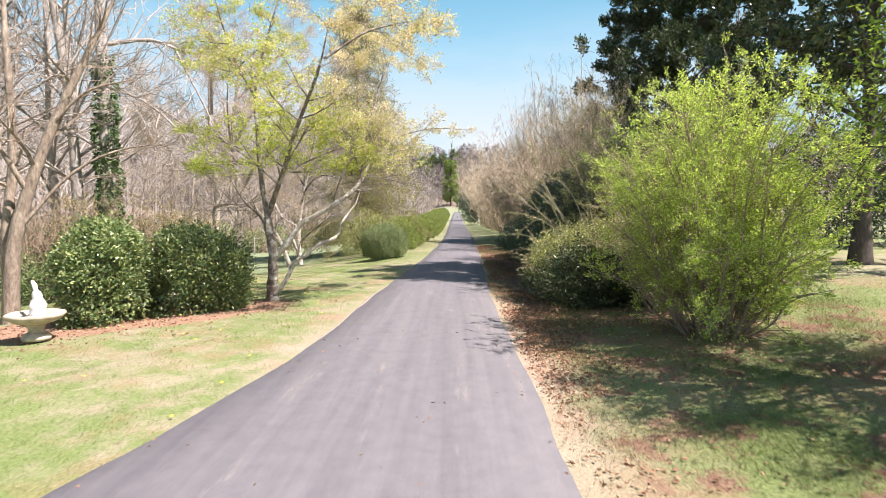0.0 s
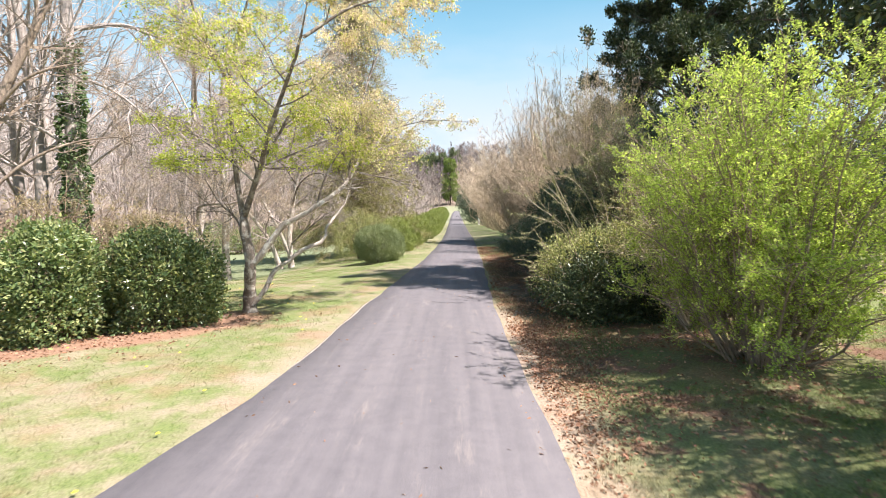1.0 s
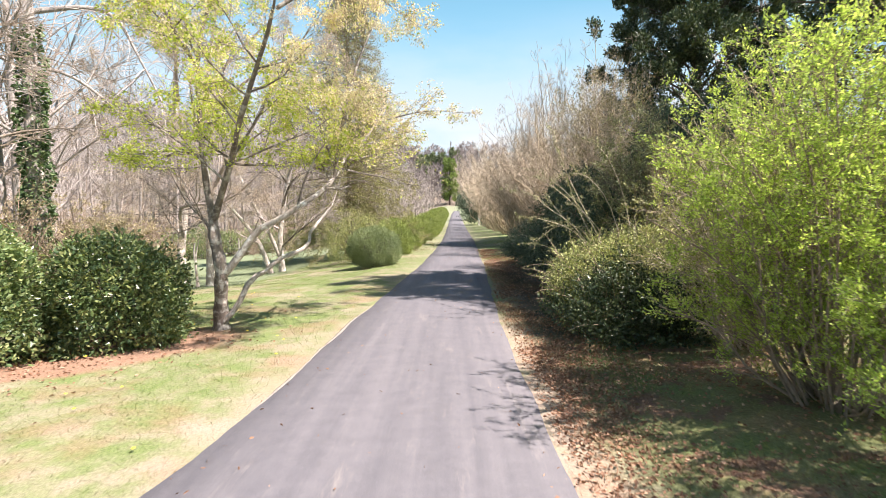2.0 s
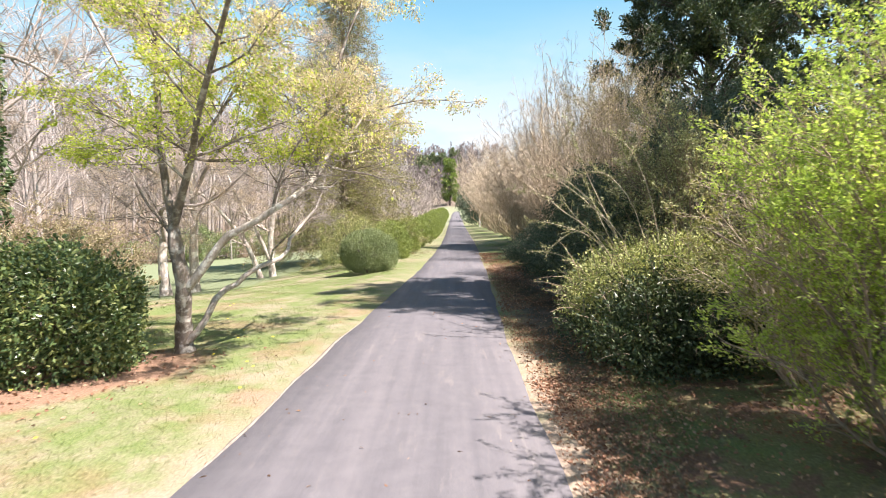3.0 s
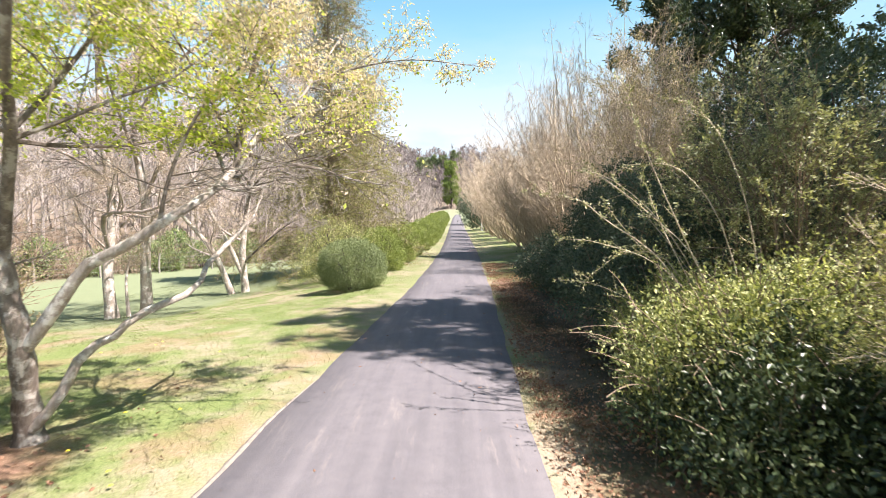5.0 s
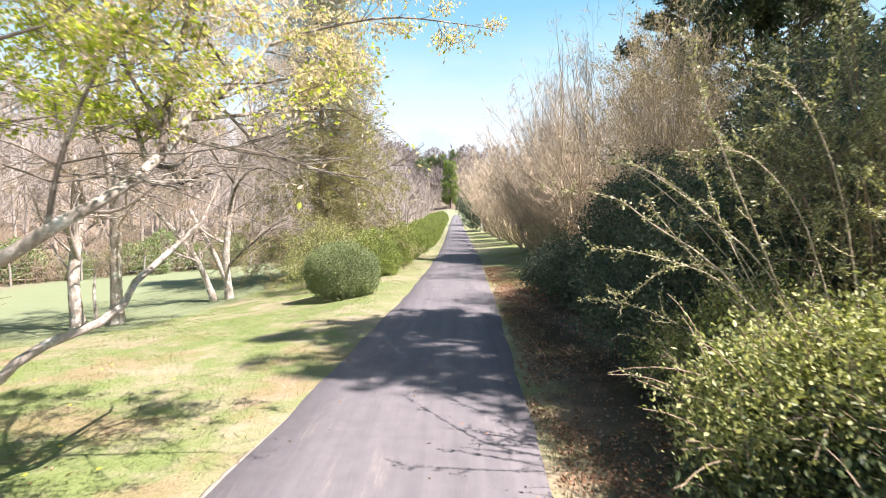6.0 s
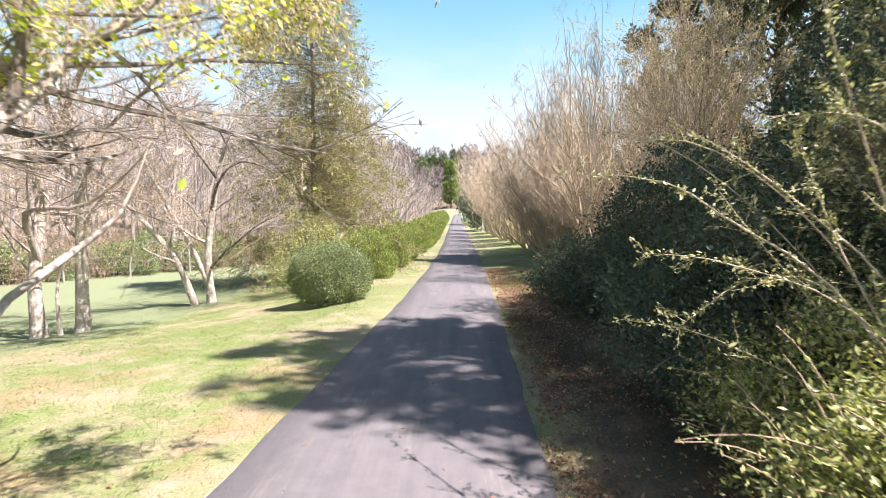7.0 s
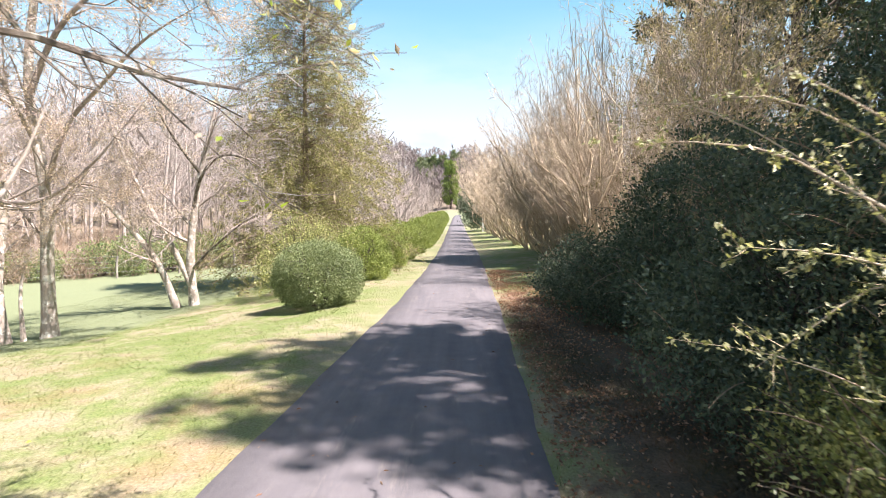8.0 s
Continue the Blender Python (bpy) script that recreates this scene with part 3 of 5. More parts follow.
def young_maple():
    x, y = -3.5, 12.3
    z = gz(x, y)
    rng = np.random.default_rng(11)
    base = (x, y, z)
    ob = thing("maple_tree", x, y, z, "young maple with lichened forking trunk and fresh yellow-green leaves", "tree")
    trunk = [([(-3.5, 12.3, z - 0.1), (-3.47, 12.24, 0.35), (-3.4, 12.1, 1.0), (-3.46, 12.05, 1.5), (-3.5, 12.05, 2.0)], 0.112, 0.085)]
    limbs = [
        ([(-3.49, 12.07, 1.75), (-3.25, 11.85, 2.2), (-2.95, 11.55, 2.75), (-2.74, 11.25, 3.15), (-2.35, 10.85, 3.8), (-2.0, 10.5, 4.4), (-1.7, 10.1, 5.2)], 0.06, 0.018),
        ([(-3.49, 12.06, 1.8), (-3.6, 12.1, 2.4), (-3.68, 12.15, 3.2), (-3.75, 12.3, 4.4), (-3.5, 12.3, 5.4), (-3.2, 12.5, 6.6)], 0.058, 0.018),
        ([(-3.40, 12.12, 0.86), (-3.2, 12.1, 1.07), (-2.92, 12.1, 1.45), (-2.73, 12.1, 1.66), (-2.44, 12.1, 1.79), (-2.15, 12.15, 1.99), (-1.89, 12.3, 2.18), (-1.64, 12.59, 2.47), (-1.5, 12.86, 2.88), (-1.2, 13.03, 3.14), (-1.05, 13.2, 3.45), (-0.75, 13.4, 4.0)], 0.066, 0.018),
        ([(-3.42, 12.22, 0.12), (-3.2, 12.25, 0.37), (-3.03, 12.4, 0.78), (-2.79, 12.5, 0.92), (-2.63, 12.6, 1.10), (-2.2, 12.9, 1.31), (-2.25, 13.3, 1.52), (-2.12, 13.9, 1.85), (-1.98, 14.1, 2.09), (-1.88, 14.3, 2.6)], 0.052, 0.016),
        ([(-3.44, 12.1, 1.3), (-3.8, 12.5, 1.75), (-4.3, 12.9, 2.1), (-4.9, 13.3, 2.9)], 0.03, 0.01),
        ([(-3.0, 11.6, 2.7), (-2.7, 12.0, 3.4), (-2.3, 12.4, 4.4), (-1.7, 12.7, 5.4)], 0.024, 0.01),
        ([(-2.15, 12.15, 1.99), (-2.0, 12.1, 2.45), (-1.65, 12.0, 3.0), (-1.1, 12.0, 3.5)], 0.02, 0.007),
        ([(-3.75, 12.3, 4.2), (-4.1, 12.0, 5.0), (-4.4, 11.8, 6.2)], 0.04, 0.015),
        ([(-1.9, 10.4, 4.5), (-1.2, 10.6, 5.0), (-0.4, 10.6, 5.2)], 0.03, 0.01),
        ([(-1.64, 12.59, 2.47), (-1.55, 12.75, 3.3), (-1.3, 13.2, 4.6), (-0.9, 13.6, 5.7)], 0.032, 0.012),
        ([(-1.07, 13.18, 3.42), (-0.6, 13.35, 3.62), (0.0, 13.5, 3.74), (0.88, 13.8, 3.72)], 0.014, 0.004),
    ]
    Pt, Rt = lines_of(trunk, base, 18)
    P, R = lines_of(limbs, base, 16)
    Rt = flare(Pt, Rt, 0.45, 0.3)
    knobs = 1 + 0.10 * np.sin(np.arange(18) * 2.1)
    trunk_ob = part("trunk", [tubes(Pt, Rt * knobs, 12)], M["bark_maple"], ob, "lichened grey trunk", True)
    for j in range(len(limbs)):
        part("limb", [tubes(P[j:j + 1], R[j:j + 1] * (1 + 0.06 * np.sin(np.arange(16) * (1.7 + j))), 9)], M["bark_pale" if j in (2, 3) else "bark_mid"], trunk_ob, "pale lichened limb" if j in (2, 3) else "", True)
    keep = (np.arange(len(P)) != 3) & (np.arange(len(P)) != 10)
    bough = P.copy()
    bough[2] = np.linspace(P[2, 7:-1], P[2, 8:], 3).transpose(1, 0, 2).reshape(-1, 3)[np.linspace(0, 23, 16).astype(int)]
    ch, tips = grow(rng, bough[keep], R[keep], [
        dict(n=12, t0=0.2, angle=60, metres=1.3, k=5, wander=0.14, up=0.06, radius=0.45, sides=5, thin=0.004, flat=0.45),
        dict(n=8, t0=0.15, angle=48, length=0.5, k=4, wander=0.14, up=0.0, radius=0.5, sides=3, thin=0.0026, flat=0.55),
        dict(n=5, t0=0.15, angle=46, length=0.5, k=3, wander=0.18, up=0.0, radius=0.6, sides=3, thin=0.0018, flat=0.5)])
    ch2, tips2 = grow(rng, P[10:], R[10:], [
        dict(n=16, t0=0.15, angle=50, metres=0.55, k=4, wander=0.16, up=0.05, radius=0.5, sides=3, thin=0.003, flat=0.5),
        dict(n=5, t0=0.2, angle=45, length=0.5, k=3, wander=0.18, up=0.03, radius=0.6, sides=3, thin=0.002, flat=0.5)])
    stuff_part("twig_spray", ch + ch2, M["bark_mid"], ob)
    p, d = along(rng, tips, 33000, 0.03, 0.3)
    q, e = along(rng, tips2, 500, 0.03, 0.3)
    p, d = np.concatenate([p, q]), np.concatenate([d, e])
    p, d = np.repeat(p, 3, 0), np.repeat(d, 3, 0)
    p = p + rng.normal(0, 0.03, p.shape) * np.array([1, 1, 0.6])
    ok = (p[:, 2] + z > 2.55 + 0.25 * rng.random(len(p)) + 0.37 * np.maximum(p[:, 1] - 0.4, 0)) | ((p[:, 0] > 3.0) & (rng.random(len(p)) < 0.04))
    p, d = p[ok], d[ok]
    high = np.clip(sstep(2.6, 4.6, p[:, 2]) * 0.5 + sstep(1.2, 3.2, p[:, 0] + 0.3 * p[:, 2] - 0.6) * 0.6 + 0.06, 0, 0.92)
    pink = rng.random(len(p)) < high
    stuff_part("foliage", [leaves(rng, p[~pink], d[~pink] * 0.6 + np.array([0, 0, -0.15]), 0.046, 0.55, 0.5)], M["maple"], ob, "small yellow-green leaves")
    stuff_part("seed_foliage", [leaves(rng, p[pink], d[pink] * 0.3 + np.array([0, 0, -0.6]), 0.042, 0.4, 0.6)], M["samara"], ob, "pinkish-tan hanging seed clusters")
    return ob


def twin_trunk_tree():
    x, y = -8.5, 22.7
    z = gz(x, y)
    rng = np.random.default_rng(12)
    base = (x, y, z)
    ob = thing("budding_tree", x, y, z, "tall twin-trunked tree with pale bark and pinkish buds", "tree")
    trunks = [
        ([(-8.95, 22.5, z - 0.1), (-9.1, 22.6, 0.5), (-8.95, 22.7, 2.2), (-9.1, 22.6, 4.2), (-9.0, 22.4, 6.5), (-8.8, 22.5, 9.0)], 0.16, 0.05),
        ([(-8.2, 22.9, z - 0.1), (-8.2, 22.9, 0.6), (-8.1, 22.8, 2.4), (-8.3, 22.7, 4.5), (-8.0, 22.7, 6.8), (-7.7, 22.9, 9.2)], 0.16, 0.05),
        ([(-8.55, 22.6, z - 0.05), (-8.65, 22.7, 0.2), (-8.5, 22.7, 0.9)], 0.05, 0.02)]
    limbs = [
        ([(-9.0, 22.65, 0.9), (-8.8, 22.0, 1.9), (-8.1, 21.6, 2.1), (-7.2, 21.5, 2.15), (-6.2, 21.4, 2.8), (-5.0, 21.2, 4.0)], 0.075, 0.02),
        ([(-8.1, 22.8, 2.4), (-7.2, 22.2, 3.6), (-6.0, 21.5, 4.3), (-4.8, 20.8, 4.9), (-3.4, 20.3, 5.4)], 0.06, 0.012),
        ([(-8.3, 22.7, 4.3), (-7.3, 22.3, 5.6), (-5.8, 22.0, 6.6), (-4.0, 21.6, 7.4)], 0.07, 0.02),
        ([(-9.0, 22.6, 4.0), (-10.0, 22.0, 5.2), (-11.2, 21.6, 6.0)], 0.07, 0.02),
        ([(-8.2, 22.7, 3.4), (-7.9, 21.5, 4.4), (-7.4, 20.0, 5.4), (-6.8, 18.6, 6.2)], 0.06, 0.015),
        ([(-9.0, 22.5, 5.6), (-8.4, 21.2, 7.0), (-7.6, 20.0, 8.0)], 0.06, 0.02),
        ([(-8.0, 22.7, 6.2), (-6.8, 22.9, 7.6), (-5.6, 23.2, 8.8)], 0.05, 0.02),
        ([(-8.15, 22.85, 1.6), (-7.5, 22.6, 2.3), (-7.0, 22.4, 2.5), (-6.0, 22.3, 2.2)], 0.04, 0.015),
        ([(-9.0, 22.6, 3.0), (-9.6, 21.8, 3.6), (-10.3, 20.8, 3.9)], 0.05, 0.015)]
    for d_ in trunks:
        Pt, Rt = lines_of([d_], base, 16)
        part("trunk", [tubes(Pt, flare(Pt, Rt, 0.35, 0.3), 10)], M["bark_pale"], ob, "", True)
    P, R = lines_of(limbs, base, 14)
    for j in range(len(limbs)):
        part("limb", [tubes(P[j:j + 1], R[j:j + 1], 7)], M["bark_grey"], ob, "", True)
    Pt, Rt = lines_of(trunks[:2], base, 14)
    P, R = np.concatenate([P, Pt]), np.concatenate([R, Rt * 0.6])
    ch, tips = grow(rng, P, R, [
        dict(n=14, t0=0.2, angle=50, metres=1.9, k=5, wander=0.13, up=0.04, radius=0.45, sides=4, thin=0.006),
        dict(n=6, t0=0.2, angle=45, length=0.5, k=4, wander=0.15, up=0.05, radius=0.5, sides=3, thin=0.004),
        dict(n=4, t0=0.2, angle=40, length=0.5, k=3, wander=0.18, up=0.06, radius=0.6, sides=3, thin=0.003)])
    stuff_part("twig_spray", ch, M["bark_grey"], ob)
    p, d = along(rng, tips, 120000, 0.06, 0.2)
    stuff_part("bud_foliage", [leaves(rng, p, d, 0.034, 0.6, 0.5)], M["bud"], ob, "pinkish swelling buds")
    return ob


def triple_stem_tree():
    x, y = -6.8, 26.7
    z = gz(x, y)
    rng = np.random.default_rng(13)
    base = (x, y, z)
    ob = thing("bare_tree", x, y, z, "bare pale-barked tree with three leaning stems", "tree")
    stems = [
        ([(-7.25, 26.6, z - 0.1), (-7.7, 26.5, 0.5), (-8.3, 26.2, 1.5), (-9.1, 25.8, 2.5), (-10.2, 25.2, 3.2)], 0.11, 0.03),
        ([(-6.85, 26.6, z + 0.6), (-7.25, 26.5, 0.9), (-7.75, 26.3, 2.0), (-8.3, 26.2, 3.2), (-8.7, 26.0, 4.6)], 0.09, 0.03),
        ([(-6.8, 26.7, z - 0.1), (-6.85, 26.6, 0.6), (-6.7, 26.6, 1.9), (-6.5, 26.6, 3.0), (-6.1, 26.5, 4.4), (-5.8, 26.5, 5.8)], 0.13, 0.035),
        ([(-6.75, 26.6, 1.9), (-6.3, 26.2, 2.9), (-5.6, 25.8, 3.4), (-4.8, 25.4, 3.3), (-4.1, 25.1, 2.9)], 0.05, 0.015),
        ([(-6.85, 26.65, 0.3), (-6.3, 26.3, 0.75), (-5.7, 26.0, 1.2), (-5.0, 25.8, 1.7), (-4.5, 25.6, 1.9)], 0.045, 0.012),
        ([(-6.5, 26.6, 3.0), (-6.9, 25.8, 4.0), (-7.2, 25.0, 5.2)], 0.05, 0.02)]
    P, R = lines_of(stems, base, 14)
    for j in range(len(stems)):
        part("stem" if j < 3 else "limb", [tubes(P[j:j + 1], flare(P[j:j + 1], R[j:j + 1], 0.25, 0.25) if j in (0, 2) else R[j:j + 1], 9)], M["bark_pale" if j < 3 else "bark_mid"], ob, "", True)
    ch, tips = grow(rng, P, R, [
        dict(n=11, t0=0.25, angle=50, metres=1.7, k=5, wander=0.2, up=0.03, radius=0.5, sides=4, thin=0.006),
        dict(n=8, t0=0.15, angle=48, length=0.5, k=4, wander=0.2, up=0.02, radius=0.5, sides=3, thin=0.004),
        dict(n=5, t0=0.15, angle=45, length=0.5, k=3, wander=0.22, up=0.02, radius=0.6, sides=3, thin=0.003)])
    stuff_part("twig_spray", ch, M["bark_grey"], ob)
    return ob


def mound(name, x, y, rx, ry, rz, mat, n, size, label, category, group="", seed=1, depth=0.22, rough=0.12, width=0.5, stems=14, jitter=0.6, tilt=0.5, twig_mat="bark_dark", shoots=0, reach=0.5, skirt=0.86, clump=0.0, tuft=26):
    """A dense leafy shrub: bent stems and a thick shell of leaves."""
    rng = np.random.default_rng(seed)
    ob = thing(name, x, y, gz(x, y), label, category, group)
    a = rng.uniform(0, 6.28, stems)
    S = []
    for j in range(stems):
        o = np.array([math.cos(a[j]) * rx, math.sin(a[j]) * ry, 0]) * rng.uniform(0.3, 0.8)
        S.append(smooth_line([o * 0.22, o * 0.5 + np.array([0, 0, rz * 0.4]), o + np.array([0, 0, rz * rng.uniform(0.6, 0.85)])], 6))
    S = np.stack(S)
    R = np.tile(np.linspace(0.022, 0.008, 6), (stems, 1))
    ch, _ = grow(rng, S, R, [dict(n=6, t0=0.3, angle=45, length=0.5, k=4, sides=3, wander=0.2, thin=0.003)])
    stuff_part("stem_thicket", [tubes(S, R, 5)] + ch, M[twig_mat], ob)
    if clump:
        # leaves sit in tufts round the ends of the twigs, with dark gaps between
        q, e = lump(rng, n // tuft, rx * 0.95, ry * 0.95, rz * 0.97, depth, rough, skirt=skirt)
        k = rng.integers(0, len(q), n)
        off = rng.normal(0, clump, (n, 3))
        e = unit(e + np.array([0, 0, 0.25]))
        out = np.sum(off * e[k], 1, keepdims=True)
        p = q[k] + off + e[k] * (np.abs(out) - out) * 0.8
        p[:, 2] = np.maximum(p[:, 2], 0.03)
        d = unit(e[k] + off / clump * 0.5)
    else:
        p, d = lump(rng, n, rx, ry, rz, depth, rough, skirt=skirt)
    chunks = [leaves(rng, p, d * tilt + np.array([0, 0, 0.15]), size, width, jitter)]
    if shoots:
        i = rng.choice(np.nonzero(p[:, 2] > 0.3 * rz)[0], shoots)
        u = unit(d[i] + np.array([0, 0, 0.5]) + rng.normal(0, 0.35, (shoots, 3)))
        L = reach * rng.uniform(0.5, 1.2, shoots)
        k = np.linspace(-0.3, 1, 5)
        sag = np.zeros((shoots, 5, 3))
        sag[..., 2] = -0.25 * L[:, None] * k * k
        S = p[i][:, None] + u[:, None] * (L[:, None] * k)[..., None] + sag
        stuff_part("shoot_spray", [tubes(S, np.tile(np.linspace(0.006, 0.003, 5), (shoots, 1)), 3)], M["bark_twig"], ob)
        q, e = along(rng, S, shoots * 18, 0.012, 0.0)
        chunks.append(leaves(rng, q, e * 0.5, size * 0.85, width, 0.7))
    stuff_part("foliage", chunks, M[mat], ob)
    return ob


def vase_bush(name, x, y, height, radius, mat, n_leaf, size, label, category, seed, n_stem=60, twig="bark_twig", leaf_t0=0.3, lean=(0, 0), droop=0.0, width=0.45, inner=0.1, canes=()):
    """Many thin stems from one foot, arching out, with twigs and small leaves."""
    rng = np.random.default_rng(seed)
    ob = thing(name, x, y, gz(x, y), label, category)
    S = []
    for j in range(n_stem):
        a = rng.uniform(0, 6.28)
        r = radius * math.sqrt(rng.uniform(inner, 1)) * rng.uniform(0.7, 1.0)
        h = height * math.sqrt(max(0.08, 1 - 0.72 * (r / radius) ** 2)) * rng.uniform(0.72, 1.0)
        if j % 3 == 0:
            h *= rng.uniform(0.25, 0.7)
        e = np.array([math.cos(a) * r + lean[0] * h, math.sin(a) * r + lean[1] * h, h])
        f = np.array([math.cos(a), math.sin(a), 0]) * rng.uniform(0.05, 0.35) * radius * 0.6
        S.append(smooth_line([f, f * 1.2 + e * np.array([0.22, 0.22, 0.32]), e * np.array([0.6, 0.6, 0.75]) + f * 0.3, e - np.array([0, 0, droop * r])], 9))
    S = np.stack(S)
    R = np.tile(np.linspace(0.013, 0.004, 9), (n_stem, 1)) * rng.uniform(0.7, 1.4, (n_stem, 1))
    ch, t1 = grow(rng, S, R, [
        dict(n=11, t0=0.12, angle=42, length=0.3, k=4, wander=0.16, up=0.08, radius=0.6, sides=3, thin=0.003),
        dict(n=4, t0=0.2, angle=38, length=0.5, k=3, wander=0.18, up=0.06, radius=0.6, sides=3, thin=0.002)])
    singly("stem", S, R, 5, M[twig], ob)
    stuff_part("twig_spray", ch, M[twig], ob)
    if canes:
        C, CR = lines_of(canes, (x, y, gz(x, y)), 12)
        singly("cane", C, CR, 5, M["bark_crape_twig"], ob)
        ch, t2 = grow(rng, C, CR, [dict(n=7, t0=0.2, angle=50, metres=0.22, k=3, wander=0.15, up=0.03, radius=0.5, sides=3, thin=0.002)])
        stuff_part("spur_spray", ch, M["bark_crape"], ob)
        p, d = along(rng, np.concatenate([C[:, i:i + 3] for i in range(2, 10)] + [t2]), len(canes) * 300, 0.012, 0.0)
        stuff_part("cane_foliage", [leaves(rng, p, d * 0.5, size * 0.75, 0.5, 0.75)], M[mat], ob)
    if n_leaf:
        p, d = along(rng, t1, n_leaf, 0.02, leaf_t0)
        ok = rng.random(len(p)) < 0.5 + 0.5 * sstep(0.03, 0.25, p[:, 2] / height)
        p, d = p[ok], d[ok]
        stuff_part("foliage", [leaves(rng, p, d * 0.8 + np.array([0, 0, 0.1]), size, width, 0.55)], M[mat], ob)
    return ob


def broad_evergreen(name, x, y, height, radius, low, mat, n, size, label, seed, cone=0.6, trunk_r=0.22, bark="bark_dark", width=0.42):
    """A big evergreen: trunk, boughs and a crown of leaf clumps with gaps."""
    rng = np.random.default_rng(seed)
    ob = thing(name, x, y, gz(x, y), label, "tree")
    T = np.stack([smooth_line([(0, 0, -0.1), (0.08, 0.05, height * 0.3), (-0.05, 0.1, height * 0.65), (0, 0, height * 0.96)], 14)])
    R = np.linspace(trunk_r, 0.04, 14)[None]
    part("trunk", [tubes(T, flare(T, R), 10)], M[bark], ob, "", True)
    nb = int(70 + 3 * max(0, height - 6))
    B, BR = [], []
    for j in range(nb):
        f = rng.random() ** 0.9
        h = low + (height - low) * f
        r = radius * (1 - cone * f ** 1.5) * rng.uniform(0.75, 1.08) * (0.85 + 0.15 * min(1, f * 5))
        a = j * 2.4 + rng.uniform(-0.3, 0.3)
        e = np.array([math.cos(a) * r, math.sin(a) * r, h + r * rng.uniform(-0.05, 0.25)])
        s = np.array([0, 0, max(0.3, h - 0.35 * r)])
        B.append(smooth_line([s, s * 0.5 + e * 0.5 + np.array([0, 0, 0.1 * r]), e], 7))
        BR.append(np.linspace(0.06, 0.012, 7) * min(1.0, trunk_r / 0.2))
    B, BR = np.stack(B), np.stack(BR)
    ch, t1 = grow(rng, B, BR, [
        dict(n=8, t0=0.3, angle=48, length=0.32, k=4, wander=0.2, up=0.06, radius=0.5, sides=3, thin=0.006),
        dict(n=4, t0=0.3, angle=45, length=0.45, k=3, wander=0.2, up=0.08, radius=0.6, sides=3, thin=0.004)])
    singly("bough", B, BR, 5, M[bark], ob)
    stuff_part("twig_spray", ch, M[bark], ob)
    p, d = along(rng, t1, n, 0.10, 0.3)
    stuff_part("foliage", [leaves(rng, p, d * 0.7 + np.array([0, 0, 0.2]), size, width, 0.6)], M[mat], ob)
    return ob


def conifer(name, x, y, height, radius, mat, n, size, label, seed, low=0.25, bark="bark_dark", droop=-0.1, shape=0.8, group=""):
    """A cone of feathery sprays with an uneven edge."""
    rng = np.random.default_rng(seed)
    ob = thing(name, x, y, gz(x, y), label, "tree", group)
    T = np.stack([smooth_line([(0, 0, -0.1), (0.05, 0, height * 0.5), (0, 0.03, height)], 12)])
    R = np.linspace(0.15, 0.012, 12)[None]
    part("trunk", [tubes(T, flare(T, R), 8)], M[bark], ob, "", True)
    nb = int(26 * height)
    f = (np.arange(nb) + rng.random(nb)) / nb
    h = low + (height - low) * f
    r = radius * np.power(1 - f, shape) * rng.uniform(0.7, 1.12, nb) + 0.12
    a = np.arange(nb) * 2.4 + rng.uniform(-0.5, 0.5, nb)
    u = np.stack([np.cos(a), np.sin(a), np.zeros(nb)], -1)
    q = np.linspace(0, 1, 6)
    B = u[:, None] * (r[:, None] * q)[..., None]
    B[..., 2] = h[:, None] + r[:, None] * (0.35 * q + droop * q * q)
    B[..., 2] = np.maximum(B[..., 2], 0.05)
    BR = np.tile(np.linspace(0.022, 0.005, 6), (nb, 1))
    ch, t1 = grow(rng, B, BR, [
        dict(n=18, t0=0.15, angle=50, metres=0.8, k=4, wander=0.25, up=-0.02, radius=0.5, sides=3, thin=0.005)])
    stuff_part("bough_spray", [tubes(B, BR, 4)] + ch, M["bark_bush"], ob)
    p, d = along(rng, t1, n, 0.05, 0.05)
    q, e = along(rng, B, n // 3, 0.12, 0.03)
    p, d = np.concatenate([p, q]), np.concatenate([d, e])
    tuft = np.sin(p[:, 0] * 3.1 + p[:, 2] * 1.3) * np.sin(p[:, 1] * 2.7 + 1) * np.sin(p[:, 2] * 2.9 + p[:, 0]) + rng.normal(0, 0.25, len(p))
    ok = (tuft > -0.22) & (rng.random(len(p)) < (1.0 - 0.72 * sstep(0.22, 0.75, p[:, 2] / height)) * (1.0 - 0.45 * sstep(0.3, -1.2, p[:, 0])))
    p, d = p[ok], d[ok]
    stuff_part("foliage", [leaves(rng, p, d + np.array([0, 0, -0.15]), size, 0.3, 0.5)], M[mat], ob)
    return ob


